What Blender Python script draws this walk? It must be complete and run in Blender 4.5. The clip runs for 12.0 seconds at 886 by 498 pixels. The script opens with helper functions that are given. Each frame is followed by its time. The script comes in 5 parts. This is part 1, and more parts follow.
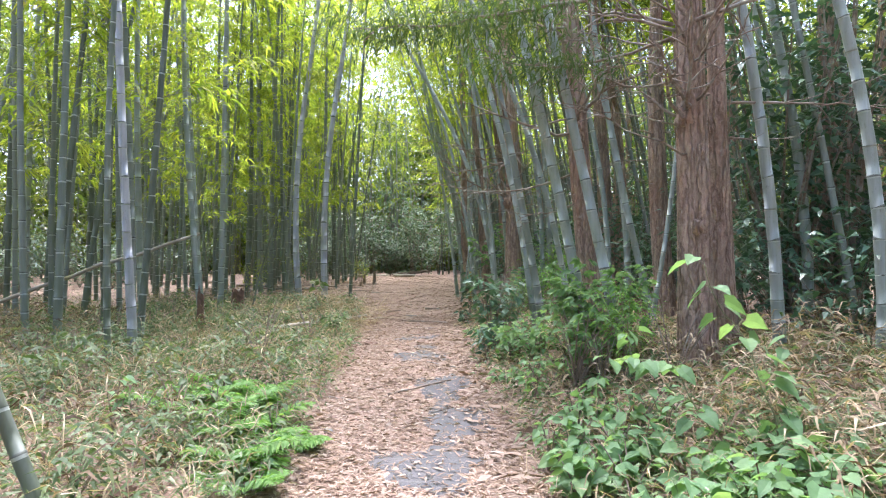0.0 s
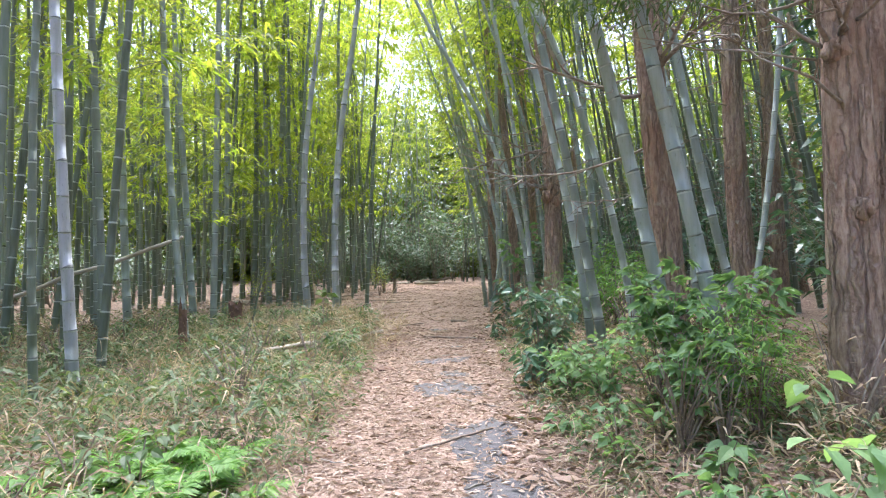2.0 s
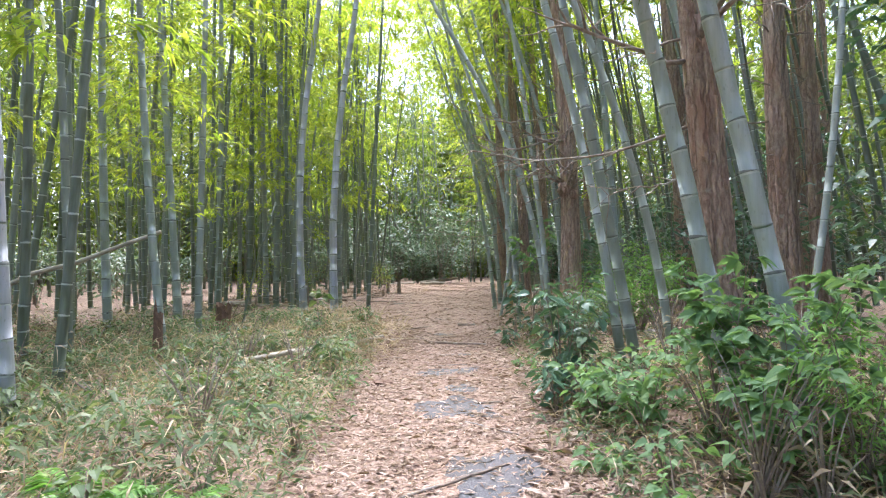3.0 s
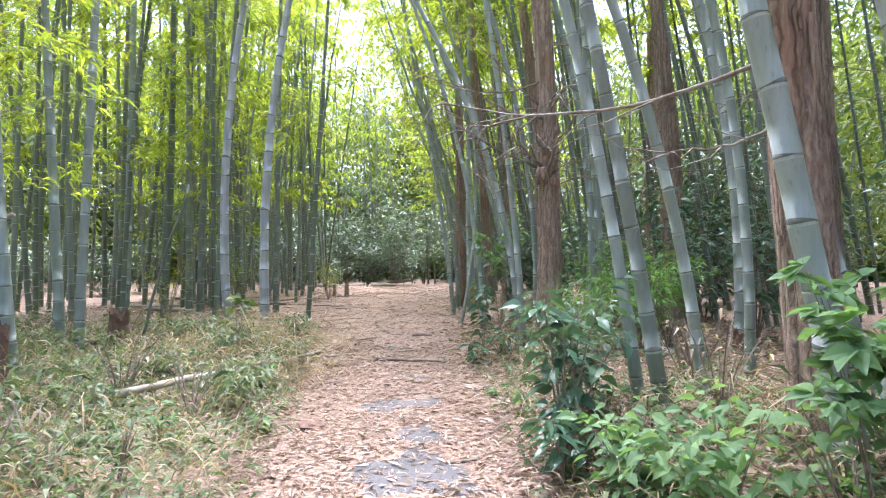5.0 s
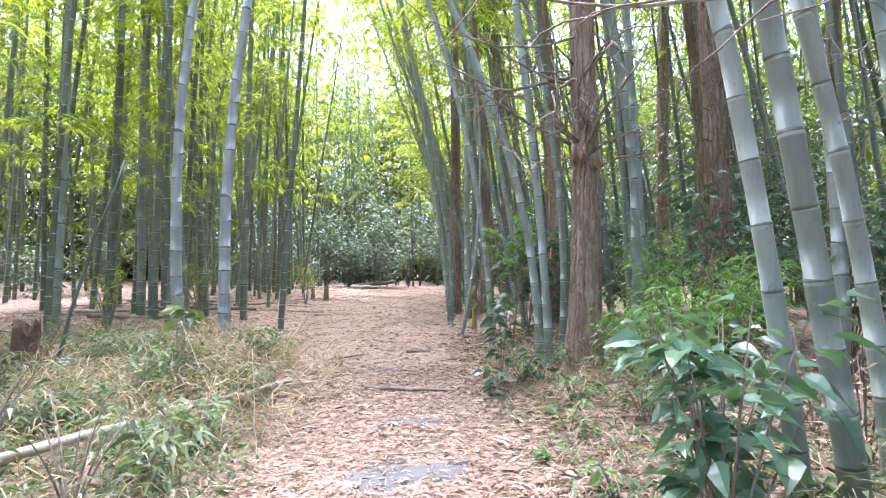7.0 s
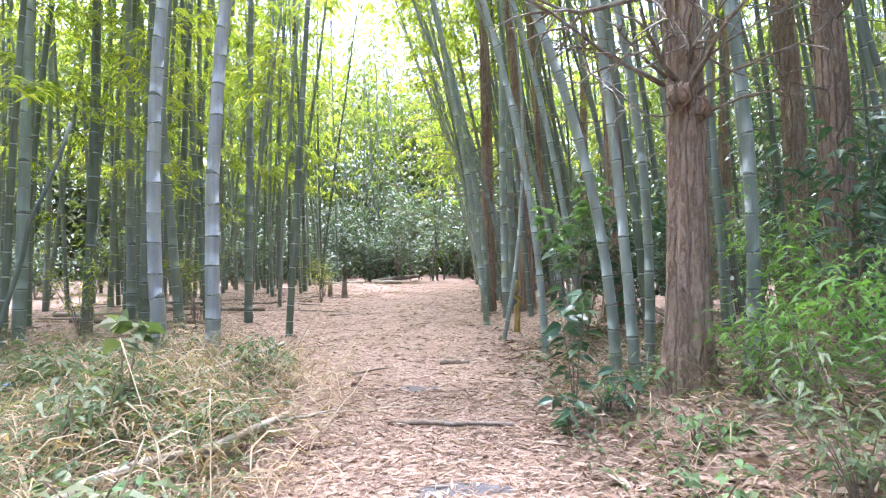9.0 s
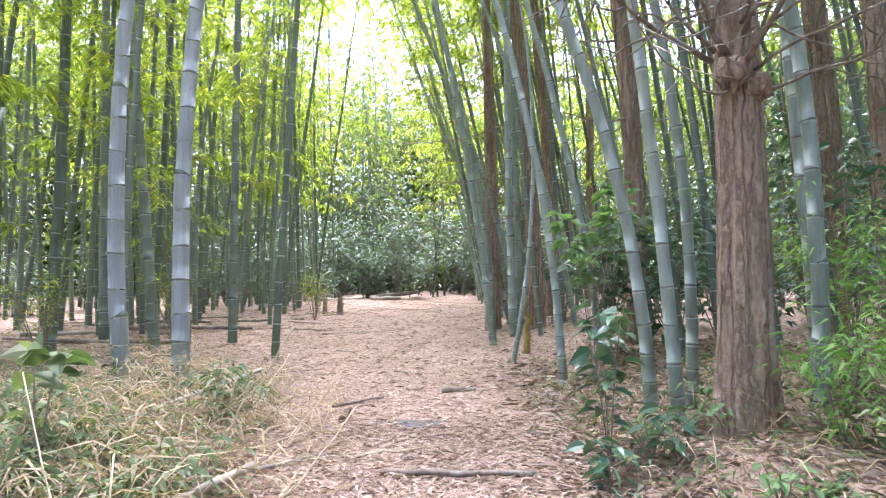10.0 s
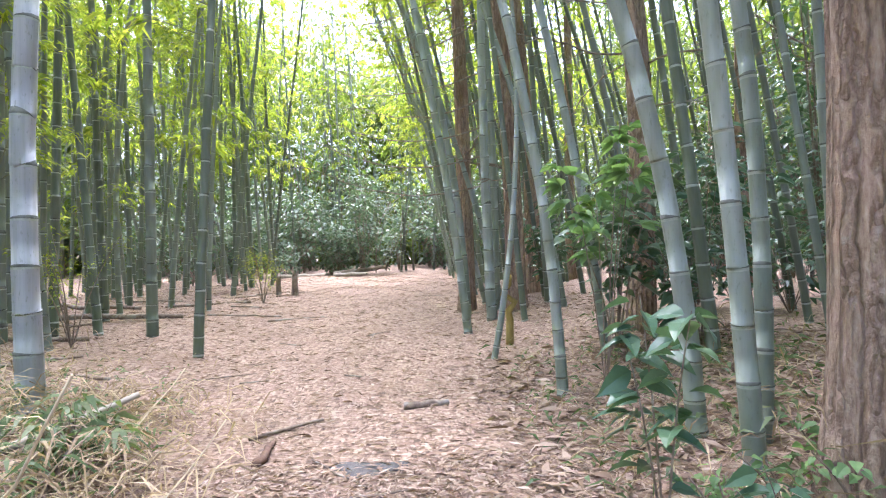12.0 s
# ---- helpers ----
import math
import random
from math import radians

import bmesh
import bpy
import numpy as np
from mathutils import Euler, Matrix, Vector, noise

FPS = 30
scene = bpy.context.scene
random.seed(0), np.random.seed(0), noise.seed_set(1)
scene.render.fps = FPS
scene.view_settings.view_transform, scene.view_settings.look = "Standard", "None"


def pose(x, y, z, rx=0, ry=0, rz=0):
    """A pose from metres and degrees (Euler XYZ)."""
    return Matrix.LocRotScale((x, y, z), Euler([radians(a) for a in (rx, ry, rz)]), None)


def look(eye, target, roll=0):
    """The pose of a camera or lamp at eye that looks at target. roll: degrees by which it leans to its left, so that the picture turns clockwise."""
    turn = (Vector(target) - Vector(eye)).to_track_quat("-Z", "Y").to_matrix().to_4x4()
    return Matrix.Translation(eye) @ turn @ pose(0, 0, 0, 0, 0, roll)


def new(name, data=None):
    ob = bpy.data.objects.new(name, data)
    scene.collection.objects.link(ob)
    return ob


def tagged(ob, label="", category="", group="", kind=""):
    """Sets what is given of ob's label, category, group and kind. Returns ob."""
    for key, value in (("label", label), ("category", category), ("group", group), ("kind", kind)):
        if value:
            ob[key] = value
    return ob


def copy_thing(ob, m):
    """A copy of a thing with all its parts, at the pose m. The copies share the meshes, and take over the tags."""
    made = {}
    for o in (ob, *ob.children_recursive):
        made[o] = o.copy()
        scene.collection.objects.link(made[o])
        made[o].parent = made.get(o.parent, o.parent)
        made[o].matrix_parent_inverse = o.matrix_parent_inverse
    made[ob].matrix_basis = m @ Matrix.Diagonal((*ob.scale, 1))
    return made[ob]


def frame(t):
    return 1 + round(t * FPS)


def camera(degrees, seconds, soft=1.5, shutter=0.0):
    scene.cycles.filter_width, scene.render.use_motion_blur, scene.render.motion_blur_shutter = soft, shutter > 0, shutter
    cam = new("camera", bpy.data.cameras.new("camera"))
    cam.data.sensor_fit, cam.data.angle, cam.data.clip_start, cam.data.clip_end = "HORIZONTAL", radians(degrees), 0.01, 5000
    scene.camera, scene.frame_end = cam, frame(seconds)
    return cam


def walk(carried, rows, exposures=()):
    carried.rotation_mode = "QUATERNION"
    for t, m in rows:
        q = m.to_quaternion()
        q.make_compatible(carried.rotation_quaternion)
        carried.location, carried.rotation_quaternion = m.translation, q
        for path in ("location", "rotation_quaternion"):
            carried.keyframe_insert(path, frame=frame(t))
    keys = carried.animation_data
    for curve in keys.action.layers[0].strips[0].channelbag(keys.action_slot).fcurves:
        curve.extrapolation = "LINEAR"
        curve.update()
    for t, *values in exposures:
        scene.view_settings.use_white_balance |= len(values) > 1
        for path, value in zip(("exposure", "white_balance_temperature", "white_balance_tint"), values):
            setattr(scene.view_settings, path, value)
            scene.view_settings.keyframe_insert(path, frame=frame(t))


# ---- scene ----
cam = camera(74.7, 12.0, soft=1.15)
METRES, EYE, TILT, LEAN, TURN = 10.5, 1.5, 1.4, 0.0, 0.0
ROWS = [
    (0.0, 0.0, 0.0, 0.0, 0.0, 0.0, 0.0),
    (0.5, -0.0008, 0.0425, 0.0002, 0.36, -0.14, 0.49),
    (1.0, -0.0052, 0.0875, -0.0015, 0.73, -0.05, 0.83),
    (1.5, -0.0089, 0.1303, -0.0055, 1.13, 0.55, 1.11),
    (2.0, -0.0107, 0.1749, -0.0056, 2.19, 0.67, 0.78),
    (2.5, -0.0125, 0.2201, -0.0074, 3.08, 0.77, 0.53),
    (4.5, -0.0157, 0.3894, -0.0122, -0.22, 0.23, 0.31),
    (5.0, -0.0236, 0.4315, -0.0138, -1.86, 0.82, -0.11),
    (5.5, -0.0298, 0.4734, -0.0157, -3.07, 0.95, -0.08),
    (6.0, -0.0366, 0.5163, -0.0161, -3.39, 1.21, -0.41),
    (6.5, -0.0432, 0.5599, -0.0162, -3.82, 1.47, -0.53),
    (7.0, -0.0478, 0.604, -0.0156, -3.82, 0.95, -0.65),
    (9.0, -0.0595, 0.767, -0.0214, -1.79, 0.3, 0.26),
    (9.5, -0.0595, 0.8069, -0.0235, -1.46, 1.41, 0.13),
    (10.0, -0.06, 0.8465, -0.0255, -1.82, 1.88, 0.32),
    (10.5, -0.0574, 0.8842, -0.0263, -2.67, 1.47, 0.79),
    (11.0, -0.0535, 0.9211, -0.0259, -3.84, 0.35, 1.05),
    (11.5, -0.0511, 0.9585, -0.0245, -4.67, -0.68, 1.13),
    (12.0, -0.0473, 0.9951, -0.0238, -4.75, -0.9, 1.22),
]
walk(cam, [(t, pose(0, 0, EYE, TILT, LEAN, TURN) @ pose(METRES * x, METRES * y, METRES * z, 90 + pitch, roll, yaw)) for t, x, y, z, yaw, pitch, roll in ROWS],
     exposures=[(0.0, 2.24, 5650, 17), (4.0, 2.48, 5580, 19), (7.0, 2.88, 5380, 24), (12.0, 2.97, 5450, 24)])

# ---- world, sun, exposure ----
SUN_ELEV, SUN_TURN = radians(70), radians(-14)
world = bpy.data.worlds.new("overcast_sky")
scene.world = world
world.use_nodes = True
wn = world.node_tree
sky = wn.nodes.new("ShaderNodeTexSky")
sky.sky_type, sky.sun_disc = "NISHITA", False
sky.sun_elevation, sky.sun_rotation = SUN_ELEV, SUN_TURN
sky.air_density, sky.dust_density, sky.ozone_density = 1.0, 5.0, 0.4
wn.nodes["Background"].inputs["Strength"].default_value = 0.15
wn.links.new(sky.outputs[0], wn.nodes["Background"].inputs["Color"])
sun = new("sun", bpy.data.lights.new("sun", "SUN"))
sun.data.energy, sun.data.angle, sun.data.color = 3.2, radians(45), (1.0, 0.965, 0.91)
sun.matrix_world = look((0, 0, 40), (0 - 40 * math.sin(SUN_TURN) / math.tan(SUN_ELEV), 0 - 40 * math.cos(SUN_TURN) / math.tan(SUN_ELEV), 0))


# ---- materials ----
class Nodes:
    """A node material with short ways to add and join nodes."""
    def __init__(self, name):
        self.mat = bpy.data.materials.new(name)
        self.mat.use_nodes = True
        self.tree = self.mat.node_tree
        self.bsdf = self.tree.nodes["Principled BSDF"]
        self.out = self.tree.nodes["Material Output"]

    def add(self, kind, links=(), **values):
        n = self.tree.nodes.new("ShaderNode" + kind)
        for key, v in values.items():
            n.inputs[key.replace("_", " ")].default_value = v
        for key, src in dict(links).items():
            self.tree.links.new(src, n.inputs[key])
        return n

    def join(self, a, b):
        self.tree.links.new(a, b)

    def noise(self, scale, detail=4, vector=None, rough=0.55):
        n = self.add("TexNoise", Scale=scale, Detail=detail, Roughness=rough)
        if vector:
            self.join(vector, n.inputs["Vector"])
        return n.outputs["Fac"]

    def ramp(self, fac, stops):
        n = self.tree.nodes.new("ShaderNodeValToRGB")
        el = n.color_ramp.elements
        while len(el) < len(stops):
            el.new(0.5)
        for e, (p, c) in zip(el, stops):
            e.position, e.color = p, (*c, 1)
        self.join(fac, n.inputs["Fac"])
        return n.outputs["Color"]

    def mix(self, fac, a, b, mode="MIX"):
        n = self.tree.nodes.new("ShaderNodeMix")
        n.data_type, n.blend_type = "RGBA", mode
        for i, v in ((0, fac), (6, a), (7, b)):
            if isinstance(v, (int, float)):
                n.inputs[i].default_value = v
            elif isinstance(v, tuple):
                n.inputs[i].default_value = (*v, 1)
            else:
                self.join(v, n.inputs[i])
        return n.outputs[2]

    def math(self, op, a, b=0.5):
        n = self.tree.nodes.new("ShaderNodeMath")
        n.operation = op
        for i, v in ((0, a), (1, b)):
            if isinstance(v, (int, float)):
                n.inputs[i].default_value = v
            else:
                self.join(v, n.inputs[i])
        return n.outputs[0]

    def coords(self, scale=(1, 1, 1), which="Object"):
        c = self.add("TexCoord")
        m = self.add("Mapping", {"Vector": c.outputs[which]}, Scale=scale)
        return m.outputs["Vector"]

    def finish(self, color, rough=0.8, bump=None, strength=0.4, distance=0.01):
        self.join(color, self.bsdf.inputs["Base Color"])
        if isinstance(rough, (int, float)):
            self.bsdf.inputs["Roughness"].default_value = rough
        else:
            self.join(rough, self.bsdf.inputs["Roughness"])
        if bump is not None:
            b = self.add("Bump", {"Height": bump}, Strength=strength, Distance=distance)
            self.join(b.outputs[0], self.bsdf.inputs["Normal"])
        return self.mat


def leaf_material(name, stops, rough=0.5, through_light=0.45, glow=1.6):
    """Leaves: each with its own shade, thin enough for light to pass."""
    n = Nodes(name)
    island = n.add("NewGeometry").outputs["Random Per Island"]
    thing = n.add("ObjectInfo").outputs["Random"]
    fac = n.math("ADD", n.math("MULTIPLY", island, 0.8), n.math("MULTIPLY", thing, 0.2))
    col = n.ramp(fac, stops)
    vein = n.noise(60, 2, n.coords())
    col = n.mix(n.math("MULTIPLY", vein, 0.35), col, tuple(0.6 * c for c in stops[0][1]))
    n.finish(col, rough)
    n.bsdf.inputs["Specular IOR Level"].default_value = 0.4
    tr = n.add("BsdfTranslucent")
    n.join(n.mix(1.0, col, (glow, glow * 1.0, glow * 0.5), "MULTIPLY"), tr.inputs["Color"])
    m = n.add("MixShader", Fac=through_light)
    n.join(n.bsdf.outputs[0], m.inputs[1])
    n.join(tr.outputs[0], m.inputs[2])
    n.join(m.outputs[0], n.out.inputs["Surface"])
    return n.mat


def culm_material(name, shades, waxy):
    n = Nodes(name)
    at = n.coords((9, 9, 1.2))
    island = n.add("ObjectInfo").outputs["Random"]
    base = n.ramp(island, shades)
    bloom = n.ramp(n.noise(1.5, 5, at), [(0.35, (0, 0, 0)), (0.7, (1, 1, 1))])
    col = n.mix(n.math("MULTIPLY", bloom, 0.5), base, waxy)
    spots = n.ramp(n.noise(14, 3, n.coords((4, 4, 1.5))), [(0.60, (0, 0, 0)), (0.72, (1, 1, 1))])
    col = n.mix(n.math("MULTIPLY", spots, 0.45), col, (0.10, 0.105, 0.07))
    # the oldest joints at the foot have lost their bloom and are bare green
    up = n.add("SeparateXYZ", {"Vector": n.add("TexCoord").outputs["Object"]}).outputs["Z"]
    foot = n.ramp(n.math("ADD", up, n.math("MULTIPLY", n.noise(2.2, 3, n.coords((3, 3, 1))), 0.7)), [(0.55, (1, 1, 1)), (1.0, (0, 0, 0))])
    col = n.mix(n.math("MULTIPLY", foot, 0.45), col, (0.085, 0.115, 0.06))
    streak = n.ramp(n.noise(1.0, 4, n.coords((26, 26, 0.9))), [(0.42, (0, 0, 0)), (0.66, (1, 1, 1))])
    col = n.mix(n.math("MULTIPLY", streak, 0.28), col, (0.12, 0.14, 0.085))
    return n.finish(col, 0.62, n.noise(30, 3, n.coords((3, 3, 0.3))), 0.15, 0.003)


def plain_material(name, a, b, scale=12, rough=0.75, bump=0.4, stretch=(1, 1, 1), stain=None):
    n = Nodes(name)
    at = n.coords(stretch)
    f = n.noise(scale, 6, at)
    col = n.ramp(f, [(0.3, a), (0.7, b)])
    if stain:
        s = n.ramp(n.noise(scale * 0.22, 3, at), [(0.5, (0, 0, 0)), (0.62, (1, 1, 1))])
        col = n.mix(n.math("MULTIPLY", s, 0.6), col, stain)
    return n.finish(col, rough, n.noise(scale * 4, 4, at), bump, 0.01)


def bark_material():
    """Stringy bark: fibres parted by long fissures, reddish where it has peeled, grey-green where it has weathered."""
    n = Nodes("cedar_bark")
    warp = n.add("TexNoise", {"Vector": n.coords((3, 3, 2.5))}, Scale=2.2, Detail=4.0)
    fibre_at = n.mix(0.9, n.coords((26, 26, 4.5)), warp.outputs["Color"], "ADD")
    fibre = n.noise(1.6, 8, fibre_at, 0.7)
    crack_at = n.mix(1.0, n.coords((12, 12, 0.8)), warp.outputs["Color"], "ADD")
    crack = n.tree.nodes.new("ShaderNodeTexVoronoi")
    crack.feature = "DISTANCE_TO_EDGE"
    crack.inputs["Scale"].default_value = 1.15
    n.join(crack_at, crack.inputs["Vector"])
    fissure = n.ramp(crack.outputs["Distance"], [(0.0, (0, 0, 0)), (0.16, (1, 1, 1))])
    flakes = n.noise(9, 6, n.coords((4, 4, 1.7)), 0.7)
    both = n.math("ADD", n.math("MULTIPLY", fibre, 0.5), n.math("MULTIPLY", flakes, 0.5))
    col = n.ramp(both, [(0.31, (0.12, 0.075, 0.055)), (0.42, (0.28, 0.185, 0.14)), (0.53, (0.41, 0.295, 0.23)), (0.68, (0.52, 0.43, 0.35))])
    grey = n.ramp(n.noise(1.5, 5, n.coords((1, 1, 0.6))), [(0.46, (0, 0, 0)), (0.62, (1, 1, 1))])
    col = n.mix(n.math("MULTIPLY", grey, 0.5), col, (0.26, 0.235, 0.165))
    red = n.ramp(n.noise(1.1, 4, n.coords((2.2, 2.2, 0.8))), [(0.52, (0, 0, 0)), (0.63, (1, 1, 1))])
    col = n.mix(n.math("MULTIPLY", red, 0.5), col, (0.27, 0.125, 0.08))
    col = n.mix(n.math("MULTIPLY", n.math("SUBTRACT", 1.0, fissure), 0.42), col, (0.075, 0.045, 0.033))
    lichen = n.ramp(n.noise(7, 4, n.coords()), [(0.68, (0, 0, 0)), (0.74, (1, 1, 1))])
    col = n.mix(n.math("MULTIPLY", lichen, 0.5), col, (0.48, 0.47, 0.40))
    relief = n.math("ADD", n.math("MULTIPLY", both, 0.7), n.math("MULTIPLY", fissure, 0.5))
    return n.finish(col, 0.93, relief, 1.0, 0.045)


def ground_material():
    """Litter of pale bamboo leaves over dark soil, greyer worn asphalt along the first part of the path."""
    n = Nodes("leaf_litter_ground")
    pos = n.add("NewGeometry").outputs["Position"]
    chips = n.add("TexVoronoi", {"Vector": n.add("Mapping", {"Vector": pos}, Scale=(1, 0.45, 1)).outputs[0]}, Scale=42.0)
    chips2 = n.add("TexVoronoi", {"Vector": n.add("Mapping", {"Vector": pos}, Scale=(0.4, 1, 1), Rotation=(0, 0, 0.7)).outputs[0]}, Scale=55.0)
    shade = n.math("MULTIPLY", n.math("ADD", chips.outputs["Color"], chips2.outputs["Color"]), 0.5)
    col = n.ramp(shade, [(0.15, (0.085, 0.056, 0.038)), (0.4, (0.22, 0.142, 0.104)), (0.65, (0.34, 0.242, 0.184)), (0.9, (0.45, 0.37, 0.29))])
    soil = n.ramp(n.noise(1.3, 5, pos), [(0.46, (0, 0, 0)), (0.66, (1, 1, 1))])
    col = n.mix(n.math("MULTIPLY", soil, 0.4), col, (0.15, 0.095, 0.06))
    return n.finish(col, 0.92, n.math("ADD", chips.outputs["Distance"], chips2.outputs["Distance"]), 0.6, 0.012)


def asphalt_material():
    n = Nodes("worn_asphalt")
    pos = n.add("NewGeometry").outputs["Position"]
    col = n.ramp(n.noise(90, 3, pos), [(0.3, (0.045, 0.044, 0.046)), (0.7, (0.13, 0.127, 0.13))])
    dust = n.ramp(n.noise(3.0, 4, pos), [(0.4, (0, 0, 0)), (0.7, (1, 1, 1))])
    col = n.mix(n.math("MULTIPLY", dust, 0.35), col, (0.17, 0.14, 0.125))
    return n.finish(col, 0.85, n.noise(120, 3, pos), 0.5, 0.006)


M_GROUND, M_ASPHALT, M_BARK = ground_material(), asphalt_material(), bark_material()
M_CULM = culm_material("bamboo_culm", [(0, (0.055, 0.066, 0.04)), (0.3, (0.085, 0.105, 0.07)), (0.55, (0.13, 0.152, 0.122)), (0.8, (0.20, 0.222, 0.20)), (1, (0.07, 0.082, 0.045))], (0.24, 0.265, 0.245))
M_CULM_WAXY = culm_material("waxy_bamboo_culm", [(0, (0.16, 0.195, 0.16)), (0.4, (0.22, 0.255, 0.225)), (0.7, (0.28, 0.31, 0.29)), (1, (0.18, 0.215, 0.16))], (0.36, 0.39, 0.385))
M_CULM_LILAC = culm_material("lilac_grey_bamboo_culm", [(0, (0.29, 0.30, 0.315)), (1, (0.34, 0.35, 0.37))], (0.40, 0.405, 0.44))
M_RING = plain_material("bamboo_node_ring", (0.26, 0.29, 0.25), (0.40, 0.43, 0.385), 20, 0.7, 0.2)
M_GROOVE = plain_material("bamboo_node_groove", (0.05, 0.055, 0.045), (0.14, 0.145, 0.125), 20, 0.8, 0.2)
M_TWIG = plain_material("bamboo_twig", (0.12, 0.13, 0.06), (0.22, 0.22, 0.11), 30, 0.7, 0.2)
M_DEADWOOD = plain_material("dead_branch", (0.12, 0.085, 0.065), (0.27, 0.215, 0.17), 25, 0.9, 0.4, (1, 1, 1), (0.34, 0.33, 0.29))
M_PALEWOOD = plain_material("bleached_bamboo", (0.24, 0.21, 0.165), (0.44, 0.40, 0.33), 8, 0.75, 0.3, (1, 1, 1), (0.22, 0.18, 0.13))
M_STRAW = leaf_material("dry_straw", [(0, (0.20, 0.14, 0.09)), (0.5, (0.42, 0.325, 0.215)), (1, (0.60, 0.50, 0.36))], 0.75, 0.3, 1.2)
M_LITTER = leaf_material("fallen_bamboo_leaf", [(0, (0.10, 0.064, 0.041)), (0.3, (0.28, 0.185, 0.131)), (0.7, (0.42, 0.31, 0.24)), (1, (0.58, 0.49, 0.405))], 0.75, 0.12, 1.0)
M_BAMBOO_LEAF = leaf_material("bamboo_leaf", [(0, (0.08, 0.125, 0.02)), (0.5, (0.17, 0.215, 0.03)), (0.85, (0.27, 0.30, 0.045)), (1, (0.38, 0.36, 0.07))], 0.5, 0.62, 2.5)
# bamboo leaf dimmed in its colour, so distant crowns glow less against the sky
M_DIMMED_FAR_LEAF = leaf_material("dimmed_far_bamboo_leaf", [(0, (0.05, 0.085, 0.018)), (0.5, (0.105, 0.145, 0.03)), (0.85, (0.17, 0.205, 0.045)), (1, (0.25, 0.25, 0.07))], 0.55, 0.45, 1.7)
M_DEADLEAF = leaf_material("dead_brown_leaf", [(0, (0.06, 0.038, 0.024)), (0.5, (0.14, 0.092, 0.056)), (1, (0.26, 0.185, 0.115))], 0.8, 0.2, 1.2)
M_CANE = plain_material("straw_cane", (0.34, 0.27, 0.17), (0.52, 0.44, 0.30), 14, 0.75, 0.3)
M_GRASS = leaf_material("dwarf_bamboo_leaf", [(0, (0.045, 0.078, 0.03)), (0.45, (0.10, 0.15, 0.062)), (0.8, (0.17, 0.215, 0.105)), (1, (0.31, 0.31, 0.20))], 0.5, 0.4, 1.5)
M_FERN = leaf_material("fern_leaf", [(0, (0.10, 0.21, 0.045)), (0.6, (0.16, 0.30, 0.07)), (1, (0.24, 0.38, 0.10))], 0.55, 0.45, 1.7)
M_BROAD = leaf_material("broad_leaf", [(0, (0.11, 0.195, 0.09)), (0.6, (0.155, 0.265, 0.125)), (1, (0.235, 0.35, 0.155))], 0.6, 0.45, 1.6)
M_GLOSSY = leaf_material("glossy_evergreen_leaf", [(0, (0.055, 0.115, 0.075)), (0.7, (0.09, 0.165, 0.10)), (1, (0.14, 0.22, 0.12))], 0.28, 0.25, 1.4)
M_BUSH = leaf_material("bluish_bush_leaf", [(0, (0.075, 0.13, 0.085)), (0.6, (0.125, 0.185, 0.13)), (1, (0.20, 0.26, 0.185))], 0.38, 0.32, 1.4)
M_CEDAR_LEAF = leaf_material("cedar_needles", [(0, (0.045, 0.08, 0.025)), (0.6, (0.075, 0.12, 0.04)), (1, (0.13, 0.15, 0.06))], 0.6, 0.4, 1.7)
M_DRYSHEATH = plain_material("brown_sheath", (0.09, 0.05, 0.035), (0.20, 0.12, 0.08), 20, 0.85, 0.4)
M_BLUE = plain_material("blue_plastic", (0.16, 0.27, 0.45), (0.28, 0.40, 0.58), 9, 0.4, 0.2)
M_YELLOWED = plain_material("yellowed_culm", (0.20, 0.14, 0.03), (0.33, 0.25, 0.07), 9, 0.6, 0.2, (3, 3, 0.6))
M_STONE = plain_material("mossy_stone", (0.14, 0.13, 0.115), (0.34, 0.32, 0.29), 7, 0.9, 0.6, (1, 1, 1), (0.08, 0.10, 0.05))


# ---- mesh tools ----
def mesh_from(name, verts, faces, mats, index=None, smooth=False):
    """A mesh of triangles or quads out of numpy arrays; index: a material number for each face."""
    me = bpy.data.meshes.new(name)
    verts, faces = np.asarray(verts, dtype=np.float32), np.asarray(faces, dtype=np.int32)
    k = faces.shape[1]
    me.vertices.add(len(verts))
    me.vertices.foreach_set("co", verts.ravel())
    me.loops.add(faces.size)
    me.loops.foreach_set("vertex_index", faces.ravel())
    me.polygons.add(len(faces))
    me.polygons.foreach_set("loop_start", np.arange(0, faces.size, k, dtype=np.int32))
    for m in mats:
        me.materials.append(m)
    if index is not None:
        me.polygons.foreach_set("material_index", np.asarray(index, dtype=np.int32))
    me.update(calc_edges=True)
    me.validate()
    me.polygons.foreach_set("use_smooth", np.full(len(faces), smooth))
    return me


def under(parent, name, me, label="", kind=""):
    """A mesh as a part of its thing."""
    ob = new(name, me)
    ob.parent = parent
    return tagged(ob, label, kind=kind)


def unit(v):
    return v / np.maximum(np.linalg.norm(v, axis=-1, keepdims=True), 1e-9)


def sides_of(d, rng):
    """For each direction a level-ish side vector, turned a little at random."""
    ref = np.array([0, 0, 1.0]) + rng.normal(0, 0.45, d.shape)
    return unit(np.cross(d, ref))


